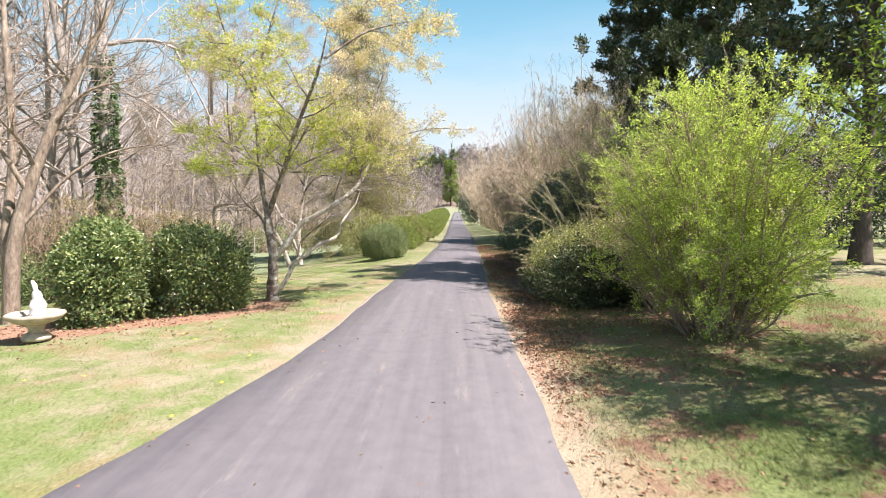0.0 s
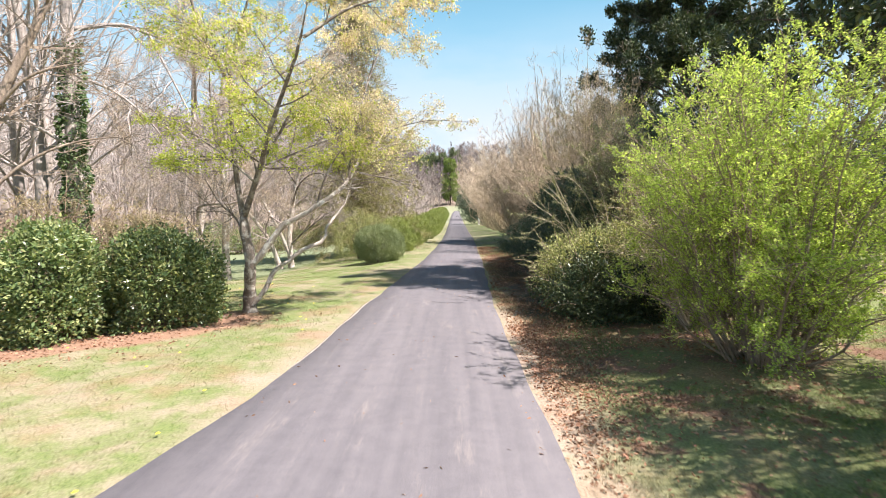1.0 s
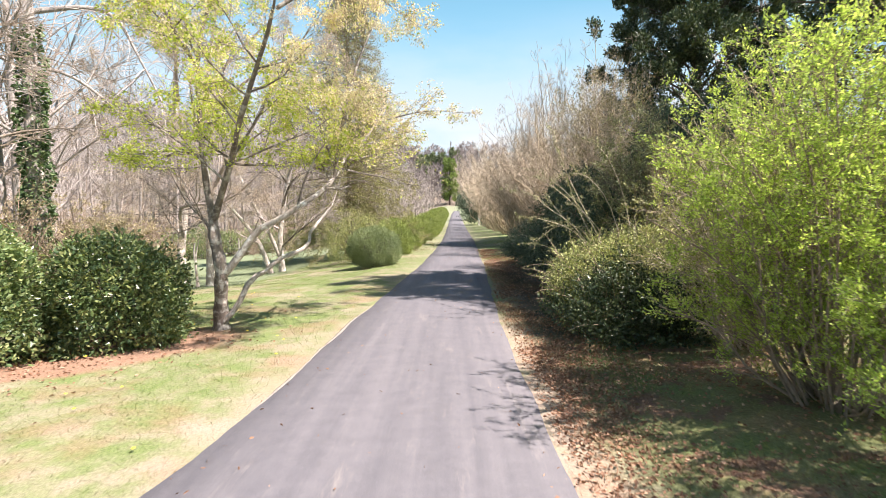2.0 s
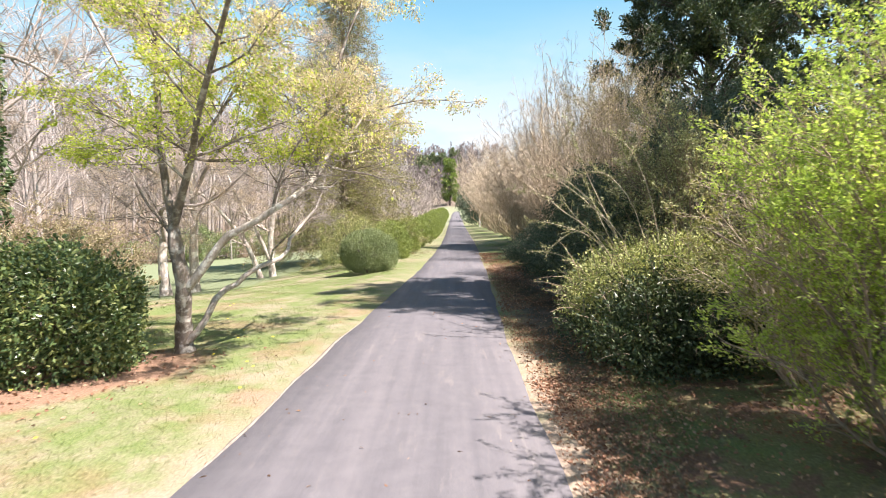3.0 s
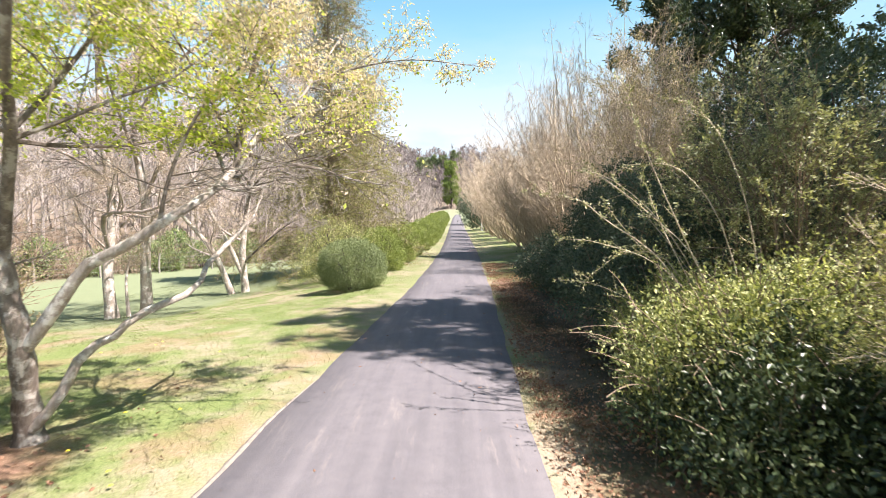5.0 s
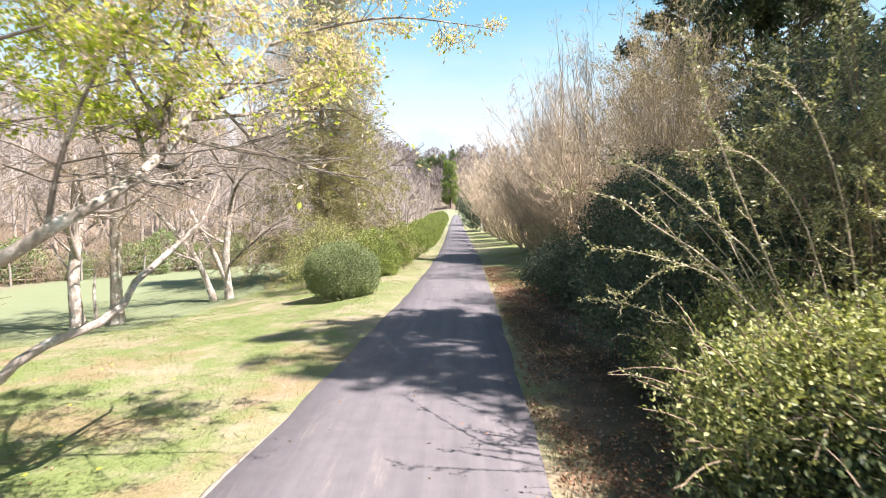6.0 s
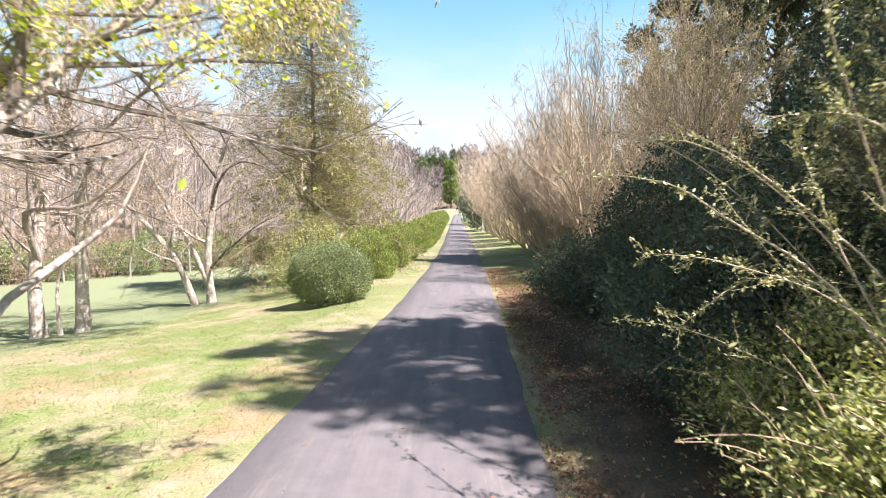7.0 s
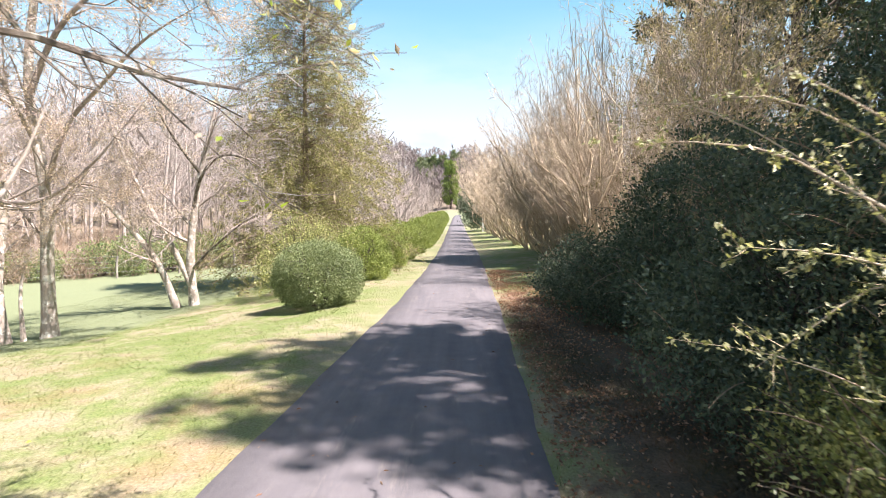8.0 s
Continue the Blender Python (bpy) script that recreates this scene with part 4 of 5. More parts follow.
def crape_myrtle(x, y, height, radius, lean, seed, n_stem=46, detail=True):
    """A leafless clump of smooth tan stems that fan out, with fine upright twigs."""
    rng = np.random.default_rng(seed)
    ob = thing("crape_myrtle", x, y, gz(x, y), "leafless crape myrtle clump of smooth tan fanning stems", "shrub", "bare crape myrtles along the drive")
    S = []
    for j in range(n_stem):
        a = rng.uniform(0, 6.28)
        r = radius * math.sqrt(rng.random())
        h = height * rng.uniform(0.5, 0.95) * (1 - 0.25 * (r / radius) ** 2)
        e = np.array([math.cos(a) * r + lean * h, math.sin(a) * r, h])
        f = np.array([math.cos(a) * 0.65, math.sin(a) * 1.4, 0]) * rng.uniform(0.1, 1.0)
        bow = np.array([rng.normal(0, 0.26), rng.normal(0, 0.26), 0])
        S.append(smooth_line([f, f + e * np.array([0.17, 0.17, 0.27]) + bow, e * np.array([0.54, 0.54, 0.62]) + f * 0.7 - bow, e + f * 0.3], 9))
    S = np.stack(S)
    S[:, 2:] += rng.normal(0, 0.10, (n_stem, 7, 3))
    R = np.tile(np.linspace(0.036, 0.006, 9), (n_stem, 1)) * rng.uniform(0.35, 1.45, (n_stem, 1))
    ch, t1 = grow(rng, S, R, [
        dict(n=11, t0=0.4, angle=40, metres=0.9, k=5, wander=0.28, up=0.03, radius=0.45, sides=3, thin=0.0035),
        dict(n=5, t0=0.15, angle=36, length=0.5, k=3, wander=0.2, up=0.05, radius=0.6, sides=3, thin=0.0025),
        dict(n=3 if detail else 2, t0=0.2, angle=34, length=0.55, k=2, wander=0.15, up=0.05, radius=0.7, sides=3, thin=0.002)])
    singly("stem", S, R, 5, M["bark_crape"], ob)
    stuff_part("twig_spray", ch, M["bark_crape_twig"], ob)
    return ob


def wood_tree(name, height, seed, label, spread=0.32, bark="bark_wood", r0=0.17, group="bare woodland trees"):
    """A tall leafless forest tree, built at the origin."""
    rng = np.random.default_rng(seed)
    ob = thing(name, 0, 0, 0, label, "tree", group)
    T = np.stack([smooth_line([(0, 0, -0.2), (rng.normal(0, 0.15), rng.normal(0, 0.15), height * 0.3), (rng.normal(0, 0.3), rng.normal(0, 0.3), height * 0.65), (rng.normal(0, 0.5), rng.normal(0, 0.5), height)], 12)])
    R = np.linspace(r0, 0.03, 12)[None]
    part("trunk", [tubes(T, flare(T, R, 0.4, 0.4), 8)], M[bark], ob, "", True)
    _, B = grow(rng, T, R, [dict(n=21, t0=0.2, angle=48, metres=height * spread, k=5, wander=0.12, up=0.10, radius=0.45, sides=4, thin=0.012, taper=1.3)])
    BR = np.tile(np.linspace(r0 * 0.26, 0.012, 5), (len(B), 1))
    singly("branch", B, BR, 4, M[bark], ob)
    ch, t1 = grow(rng, B, BR, [
        dict(n=6, t0=0.15, angle=42, length=0.45, k=3, wander=0.15, up=0.08, radius=0.5, sides=3, thin=0.010),
        dict(n=4, t0=0.15, angle=40, length=0.55, k=2, wander=0.16, up=0.06, radius=0.6, sides=3, thin=0.007)])
    stuff_part("twig_spray", ch, M[bark], ob)
    return ob


# -- west side of the drive --
young_maple()
twin_trunk_tree()
triple_stem_tree()
mound("laurel_shrub", -5.78, 10.15, 0.66, 0.7, 1.74, "laurel", 15000, 0.075, "clipped dense laurel shrub beside the birdbath", "shrub", "evergreen shrubs by the birdbath", 21, 0.35, 0.14, shoots=90, reach=0.25, clump=0.09, tuft=40)
mound("holly_shrub", -4.68, 11.35, 0.98, 0.92, 1.62, "holly", 23000, 0.07, "rounded dark glossy holly shrub on mulch", "shrub", "evergreen shrubs by the birdbath", 22, 0.3, 0.12, shoots=60, reach=0.2, clump=0.09, tuft=40)
mound("boxwood_ball", -2.42, 23.05, 0.97, 0.97, 1.46, "box", 52000, 0.036, "clipped round boxwood ball on the lawn", "shrub", "", 23, 0.3, 0.04, 0.6, 14, 0.9, 0.5, skirt=0.55, clump=0.05)
mound("privet_shrub", -3.6, 26.4, 1.25, 1.2, 2.1, "gold", 16000, 0.05, "loose yellow-green privet shrub behind the boxwood ball", "shrub", "", 24, 0.45, 0.28, shoots=160, clump=0.09)
conifer("cedar_tree", -4.85, 31.3, 13.0, 4.1, "cedar", 300000, 0.085, "shaggy olive-green cedar with brown inner twigs", 25, 0.2, "bark_bush", -0.5, 0.6)
hedge_first = mound("hedge_mound", -2.3, 27.6, 1.0, 1.12, 1.62, "hedge", 22000, 0.05, "clipped rounded green hedge shrub along the drive", "hedge", "clipped hedge along the drive", 26, 0.3, 0.07, 0.6, 14, 0.9, skirt=0.5, clump=0.055)
for y, s, turn in ((31.0, 0.96, 10), (34.6, 1.0, 185), (38.2, 0.92, 172), (41.9, 1.04, 355), (45.8, 0.95, 190), (49.8, 1.05, 5), (54.2, 1.1, 180), (59.5, 1.15, 350), (65.0, 1.2, 170), (71.0, 1.2, 0), (78.0, 1.2, 165), (86.0, 1.25, 20), (95.0, 1.25, 190), (105.0, 1.25, 350)):
    x = float(edge_at(LEFT_EDGE, y)) - max(1.15, 1.8 - 0.042 * (y - 27.6)) * s
    h = copy_thing(hedge_first, pose(x, y, gz(x, y), 0, 0, turn))
    h.scale = (s, s, s)

# -- east side of the drive --
ARCHING_CANES = [
    ([(3.2, 12.8, 0.6), (2.5, 12.9, 1.6), (2.0, 13.1, 2.0), (1.75, 13.55, 2.25), (1.25, 14.4, 2.35)], 0.0084, 0.0035),
    ([(3.3, 12.7, 0.5), (2.5, 12.7, 1.5), (1.9, 12.9, 1.78), (1.47, 13.05, 1.83)], 0.0060, 0.0028),
    ([(3.4, 13.2, 0.5), (2.8, 13.4, 1.8), (2.2, 13.9, 2.5), (1.7, 14.6, 2.6)], 0.0084, 0.0035),
    ([(3.4, 13.0, 0.5), (2.7, 12.7, 1.7), (2.2, 12.5, 2.6), (1.9, 12.4, 3.3)], 0.0096, 0.0035),
    ([(3.6, 13.3, 0.5), (2.9, 14.2, 1.9), (2.3, 15.2, 2.7), (1.8, 16.2, 2.9)], 0.0084, 0.0035),
    ([(3.5, 12.8, 0.4), (2.6, 13.0, 1.0), (2.0, 13.4, 1.3), (1.6, 13.9, 1.3)], 0.0054, 0.0028),
    ([(3.35, 13.1, 0.5), (2.95, 13.1, 1.55), (2.5, 13.2, 2.04), (2.15, 13.3, 2.35), (1.8, 13.4, 2.58)], 0.0090, 0.0035),
    ([(3.3, 13.0, 0.5), (2.8, 13.05, 1.45), (2.59, 13.1, 1.88), (2.45, 13.1, 2.2), (2.38, 13.15, 2.45)], 0.0070, 0.0030),
    ([(3.3, 13.1, 0.5), (2.75, 13.25, 1.3), (2.49, 13.3, 1.63), (2.2, 13.35, 1.98), (2.02, 13.4, 2.24)], 0.0065, 0.0030),
    ([(3.2, 13.0, 0.6), (2.7, 13.2, 1.55), (2.25, 13.3, 1.66), (1.95, 13.35, 1.45), (1.76, 13.4, 1.27)], 0.0054, 0.0028),
    ([(3.5, 12.9, 0.5), (3.1, 12.9, 1.9), (2.75, 12.95, 2.45), (2.45, 13.0, 2.58), (2.2, 13.05, 2.5)], 0.0080, 0.0032),
    ([(3.6, 12.9, 0.5), (3.3, 12.8, 2.0), (3.0, 12.75, 2.75), (2.7, 12.75, 3.1), (2.4, 12.8, 3.2)], 0.0086, 0.0032)]
vase_bush("spring_bush", 3.95, 8.25, 3.6, 1.95, "lime", 125000, 0.036, "large spring bush with lime-green leaves on thin arching stems", "bush", 31, 110, "bark_bush", inner=0.0, leaf_t0=0.2)
# dark-leaved mound that paints in the silverberry's shaded lower half
mound("camellia_shrub", 3.05, 11.25, 0.95, 0.85, 1.0, "camellia", 22000, 0.058, "low camellia shrub with shade-darkened leaves in front of the silverberry", "shrub", "evergreen shrubs east of the drive", 30, 0.5, 0.42, shoots=200, reach=0.35, clump=0.11, tuft=44)
mound("silverberry_shrub", 3.05, 12.1, 0.85, 1.0, 1.5, "gold", 32000, 0.046, "silverberry shrub with sunlit yellow-green leaves", "shrub", "evergreen shrubs east of the drive", 33, 0.5, 0.4, shoots=300, reach=0.5, clump=0.12, tuft=70)
mound("silverberry_shrub", 3.1, 13.6, 0.8, 0.8, 1.25, "gold", 18000, 0.042, "low silverberry shrub with pale yellow-green leaves", "shrub", "evergreen shrubs east of the drive", 40, 0.4, 0.3, shoots=140, reach=0.45, clump=0.11, tuft=60)
vase_bush("olive_bush", 4.15, 10.3, 3.2, 1.45, "olive", 42000, 0.034, "tall twiggy bush with small olive-green leaves", "bush", 32, 70, "bark_crape_twig", inner=0.0)
vase_bush("arching_shrub", 4.4, 13.9, 3.8, 1.7, "arch", 60000, 0.042, "tall arching shrub with leafy sprays and thorny twigs", "shrub", 34, 70, "bark_twig", 0.2, (-0.05, -0.03), 0.25, canes=ARCHING_CANES)
mound("yaupon_shrub", 3.75, 15.4, 1.5, 1.6, 2.4, "dark", 64000, 0.046, "broad dark evergreen shrub with small leaves", "shrub", "dark evergreen shrubs in the shade", 35, 0.45, 0.3, shoots=160, reach=0.4, clump=0.12, tuft=80)
mound("yaupon_shrub", 3.95, 18.2, 1.4, 1.6, 2.4, "dark", 52000, 0.05, "broad dark evergreen shrub with small leaves", "shrub", "dark evergreen shrubs in the shade", 36, 0.45, 0.3, shoots=160, reach=0.4, clump=0.12, tuft=70)
mound("yaupon_shrub", 3.65, 20.8, 1.3, 1.5, 1.5, "dark", 24000, 0.058, "lower dark evergreen shrub beside the drive", "shrub", "dark evergreen shrubs in the shade", 37, 0.45, 0.3, shoots=160, reach=0.3, clump=0.11, tuft=44)
mound("yaupon_shrub", 3.45, 22.9, 1.0, 1.0, 1.0, "dark", 14000, 0.055, "low dark evergreen shrub at the end of the row", "shrub", "dark evergreen shrubs in the shade", 38, 0.45, 0.3, shoots=100, reach=0.3, clump=0.1, tuft=44)
mound("tall_holly", 6.6, 15.6, 1.7, 1.8, 4.2, "dark", 24000, 0.08, "tall dark holly behind the shrub row", "shrub", "", 39, 0.3, 0.2, clump=0.13)
mound("tall_holly", 6.3, 17.8, 1.4, 1.5, 4.7, "dark", 26000, 0.07, "tall dark holly with small glossy leaves beside the twiggy shrub", "shrub", "", 41, 0.35, 0.22, shoots=160, reach=0.5, clump=0.13)
vase_bush("twiggy_shrub", 4.95, 20.8, 6.0, 1.9, "dry", 42000, 0.048, "tall dense twiggy shrub with dry tan leaves behind the evergreens", "shrub", 42, 110, "bark_crape_dull", inner=0.0)
first = crape_myrtle(5.0, 26.5, 7.4, 2.5, -0.16, 43, 72)
second = crape_myrtle(4.8, 30.2, 6.9, 2.4, -0.24, 44, 74, False)
third = crape_myrtle(4.7, 34.0, 7.0, 2.4, -0.28, 45, 74, False)
for j, (x, y, s) in enumerate(((4.6, 38.2, 1.0), (4.5, 42.8, 1.02), (4.3, 48.0, 1.05), (4.2, 53.5, 1.1), (4.1, 60.0, 1.1))):
    c = copy_thing((second, third)[j % 2], pose(x, y, gz(x, y), 0, 0, (8, -10, 12, -8, 5)[j]))
    c.scale = (s, s, s)
for x, y, s, turn in ((5.5, 32.0, 1.38, 40), (5.6, 36.5, 1.4, 200), (6.6, 28.0, 1.3, 120)):
    c = copy_thing(first, pose(x, y, gz(x, y), 0, 0, turn))
    c.scale = (s * 0.62, s * 0.62, s)
broad_evergreen("magnolia_tree", 11.9, 30.5, 17.0, 5.9, 0.8, "magnolia", 260000, 0.165, "large dense magnolia with dark glossy leaves", 51, 0.66, 0.3)
broad_evergreen("evergreen_oak", 10.3, 14.4, 17.2, 3.9, 3.2, "magnolia", 58000, 0.19, "tall dark evergreen tree shading the drive", 52, 0.38, 0.2)
broad_evergreen("spring_tree", 6.2, 5.2, 4.9, 2.2, 2.2, "lime_tree", 31000, 0.07, "spring-green tree with drooping layered leaves", 53, 0.45, 0.12, "bark_dark", 0.4)

for x, y, r, h, seed in ((14.2, 20.5, 2.4, 4.6, 46), (17.5, 17.5, 2.2, 3.6, 47), (19.0, 24.0, 2.8, 5.0, 48)):
    mound("boundary_shrub", x, y, r, r, h, "dark", 9000, 0.16, "broad dark evergreen shrub at the back of the east lawn", "shrub", "evergreens behind the east lawn", seed, 0.35, 0.25)

# -- tall trees behind the birdbath --
def ivy_tree():
    x, y = -9.0, 15.7
    z = gz(x, y)
    rng = np.random.default_rng(55)
    ob = thing("ivy_clad_tree", x, y, z, "tall bare tree with its trunk wrapped in dark ivy", "tree")
    P, R = lines_of([([(-9.0, 15.7, z - 0.2), (-9.0, 15.7, 2.5), (-9.05, 15.75, 5.0), (-9.1, 15.8, 8.0), (-9.0, 15.9, 14.0)], 0.22, 0.10)], (x, y, z), 16)
    part("trunk", [tubes(P, flare(P, R), 10)], M["bark_wood"], ob, "", True)
    L, LR = lines_of([
        ([(-9.1, 15.8, 6.3), (-8.1, 16.4, 6.6), (-7.2, 16.7, 6.35), (-5.6, 16.9, 6.3)], 0.07, 0.02),
        ([(-7.5, 16.6, 6.4), (-7.1, 16.6, 5.6), (-6.6, 16.7, 4.5), (-6.4, 16.8, 3.8)], 0.04, 0.012),
        ([(-9.1, 15.8, 5.2), (-8.2, 16.0, 4.9), (-7.4, 16.2, 4.2), (-6.8, 16.3, 3.3)], 0.05, 0.015),
        ([(-9.1, 15.8, 7.5), (-10.2, 15.0, 8.6), (-11.3, 14.4, 9.2)], 0.06, 0.02),
        ([(-9.05, 15.8, 8.5), (-8.0, 15.2, 9.6), (-7.0, 14.8, 10.2)], 0.06, 0.02),
        ([(-9.0, 15.7, 3.4), (-9.9, 15.0, 4.1), (-10.9, 14.6, 4.2)], 0.05, 0.015)], (x, y, z), 10)
    singly("limb", L, LR, 6, M["bark_wood"], ob)
    ch, t1 = grow(rng, L, LR, [
        dict(n=10, t0=0.15, angle=50, metres=1.7, k=5, wander=0.15, up=0.03, radius=0.5, sides=3, thin=0.007),
        dict(n=6, t0=0.2, angle=45, length=0.5, k=4, wander=0.16, up=0.03, radius=0.5, sides=3, thin=0.005),
        dict(n=3, t0=0.2, angle=42, length=0.5, k=3, wander=0.18, up=0.03, radius=0.6, sides=3, thin=0.004)])
    stuff_part("twig_spray", ch, M["bark_wood"], ob)
    n = 7500
    h = 6.2 * rng.random(n) ** 1.15
    a = rng.uniform(0, 6.28, n)
    r = (0.25 + 0.10 * np.sin(h * 2.3 + a * 2) * np.sin(h * 5.1 - a)) * (1 - 0.05 * h) + rng.uniform(-0.03, 0.08, n)
    ok = np.sin(h * 1.9 + a * 1.3) * np.sin(h * 3.7 - a * 2.1) + rng.normal(0, 0.35, n) > -1.15 + 0.15 * h
    h, a, r, n = h[ok], a[ok], r[ok], int(ok.sum())
    p = np.stack([np.cos(a) * r, np.sin(a) * r, h], -1)
    stuff_part("ivy", [leaves(rng, p, np.stack([np.cos(a), np.sin(a), a * 0 - 0.4], -1), 0.09, 0.85, 0.4)], M["ivy"], ob, "dark glossy ivy leaves")


def leaning_tree():
    x, y = -7.5, 10.3
    z = gz(x, y)
    rng = np.random.default_rng(56)
    ob = thing("leaning_bare_tree", x, y, z, "leaning bare tree with peeling tan bark behind the birdbath", "tree")
    L, LR = lines_of([
        ([(-7.5, 10.2, z - 0.1), (-7.38, 10.2, 1.2), (-7.1, 10.35, 2.4), (-6.7, 10.6, 3.7), (-6.1, 10.9, 5.2), (-5.6, 11.2, 6.6)], 0.145, 0.03),
        ([(-7.6, 10.4, z - 0.1), (-7.65, 10.4, 1.3), (-7.6, 10.6, 3.0), (-7.8, 10.8, 5.2), (-7.9, 11.0, 7.0)], 0.12, 0.03),
        ([(-7.15, 10.3, 2.2), (-7.5, 10.0, 3.2), (-7.9, 9.8, 4.4)], 0.05, 0.02),
        ([(-7.3, 10.2, 1.5), (-6.6, 10.6, 2.5), (-5.9, 11.0, 3.0), (-5.1, 11.6, 3.2)], 0.035, 0.01),
        ([(-6.8, 10.5, 3.4), (-6.2, 10.6, 4.0), (-5.4, 10.9, 4.3)], 0.035, 0.012)], (x, y, z), 12)
    singly("stem", L, LR, 8, M["bark_tan"], ob)
    ch, t1 = grow(rng, L, LR, [
        dict(n=9, t0=0.25, angle=48, metres=1.4, k=5, wander=0.15, up=0.04, radius=0.5, sides=3, thin=0.005),
        dict(n=6, t0=0.2, angle=45, length=0.5, k=4, wander=0.16, up=0.03, radius=0.5, sides=3, thin=0.004),
        dict(n=4, t0=0.2, angle=42, length=0.5, k=3, wander=0.18, up=0.03, radius=0.6, sides=3, thin=0.003)])
    stuff_part("twig_spray", ch, M["bark_tan"], ob)


ivy_tree()
leaning_tree()
for x, y, h, r, seed in ((-7.0, 14.6, 2.3, 1.2, 95), (-8.2, 14.0, 2.4, 1.3, 96), (-6.0, 14.4, 1.8, 1.1, 97)):
    vase_bush("brown_thicket", x, y, h, r, "dry", 14000, 0.045, "tangled brown thicket with a few dry leaves under the trees", "shrub", seed, 30, "bark_twig", inner=0.0)

# -- woods --
w1 = wood_tree("woodland_tree", 15.0, 61, "tall bare woodland tree with grey-brown bark")
w2 = wood_tree("woodland_tree", 13.0, 62, "tall bare woodland tree with grey-brown bark", 0.36)
w3 = wood_tree("woodland_tree", 10.0, 63, "slender bare woodland tree with fine twigs", 0.36, "bark_maple", 0.11)
rng = np.random.default_rng(70)
spots = [(-9.75, 15.6), (-11.2, 17.0), (-12.6, 15.2), (-14.5, 18.0), (-13.2, 20.5), (-16.2, 16.6), (-15.5, 13.2), (-18.0, 20.0), (-11.6, 13.4), (-13.8, 11.4), (-4.8, 58.0), (-6.5, 64.0), (-8.5, 57.0), (-5.5, 74.0), (-12.5, 50.0)]
while len(spots) < 88:
    x, y = rng.uniform(-46, -7), rng.uniform(12, 78)
    if x > -20 and y < 51 + 0.75 * x + 9:
        continue
    if x > -19.5 and y < 36:
        continue
    if any((x - a) ** 2 + (y - b) ** 2 < 4.0 for a, b in spots):
        continue
    spots.append((x, y))
for j, (x, y) in enumerate(spots):
    src = (w1, w2, w3)[j % 3]
    m = pose(x, y, gz(x, y), 0, 0, rng.uniform(0, 360))
    if j < 3:
        src.matrix_world = m
    else:
        c = copy_thing(src, m)
        s = rng.uniform(0.8, 1.15) * (0.6 if -9 < x < -4 and y > 50 else 1.0)
        c.scale = (s, s, s)
mound("far_evergreen", 4.6, 69.0, 3.1, 3.2, 4.4, "dark", 12000, 0.17, "dark evergreen overhanging the drive far ahead", "shrub", "", 57, 0.4, 0.25, shoots=120, reach=0.9)
mound("far_evergreen", 4.4, 92.0, 3.6, 3.4, 5.6, "dark", 9000, 0.2, "dark evergreen overhanging the drive far ahead", "shrub", "", 60, 0.4, 0.25, shoots=100, reach=0.9)
broad_evergreen("far_pine", -0.6, 238.0, 19.0, 4.2, 2.0, "pine", 16000, 0.55, "bright green pine at the end of the drive", 58, 0.5, 0.3)
grey_pine = broad_evergreen("far_pine", -5.0, 288.0, 14.0, 4.5, 2.0, "far_pine", 6000, 0.9, "grey-green pine among the distant woods", 59, 0.55, 0.4)
for x, y, turn in ((-10.5, 292.0, 70), (-15.0, 284.0, 160), (1.5, 300.0, 250)):
    copy_thing(grey_pine, pose(x, y, gz(x, y), 0, 0, turn))


def far_woods(name, places, heights, mat, label, seed, thin=0.035):
    """Far woodland too dense to count: trunks and fans of twigs."""
    rng = np.random.default_rng(seed)
    n = len(places)
    h = heights
    base = np.stack([places[:, 0], places[:, 1], ground_z(places[:, 0], places[:, 1]) - 0.3], -1)
    k = np.linspace(0, 1, 4)
    P = base[:, None] + np.stack([rng.normal(0, 0.03, (n, 1)) * h[:, None] * k, rng.normal(0, 0.03, (n, 1)) * h[:, None] * k, h[:, None] * k], -1)
    R = h[:, None] * 0.011 * np.linspace(1, 0.2, 4)
    ch, t1 = grow(rng, P, R, [
        dict(n=13, t0=0.12, angle=42, length=0.32, k=3, wander=0.1, up=0.12, radius=0.5, sides=3, thin=thin, taper=1.2),
        dict(n=5, t0=0.15, angle=40, length=0.6, k=2, wander=0.1, up=0.1, radius=0.6, sides=3, thin=thin * 0.9)])
    return tagged(new(name, mesh_of(name, [tubes(P, R, 4)] + ch, mat)), label, "woods", kind="stuff")


n = 330
py = rng.uniform(58, 140, n)
px = -8 - rng.random(n) * (70 + 0.7 * (py - 58))
far_woods("far_woods", np.stack([px, py], -1), rng.uniform(10, 16, n), M["bark_wood"], "bare grey-brown woods on the hillside", 71, 0.04)
n = 150
px, py = rng.uniform(-75, -42, n), rng.uniform(8, 60, n)
far_woods("far_woods", np.stack([px, py], -1), rng.uniform(11, 17, n), M["bark_wood"], "bare woods west of the lawn", 74, 0.03)
n = 400
px, py = rng.uniform(-70, 30, n), rng.uniform(228, 350, n)
far_woods("far_woods", np.stack([px, py], -1), rng.uniform(9, 14, n), M["bark_far"], "distant bare woods beyond the end of the drive", 72, 0.11)
n = 70
py = rng.uniform(62, 150, n)
px = -4.0 - rng.random(n) * 9
far_woods("far_woods", np.stack([px, py], -1), rng.uniform(5, 9, n), M["bark_grey"], "low pinkish bare trees behind the hedge", 75, 0.03)
n = 90
py = rng.uniform(30, 150, n)
px = 17 + rng.random(n) * (25 + py * 0.3)
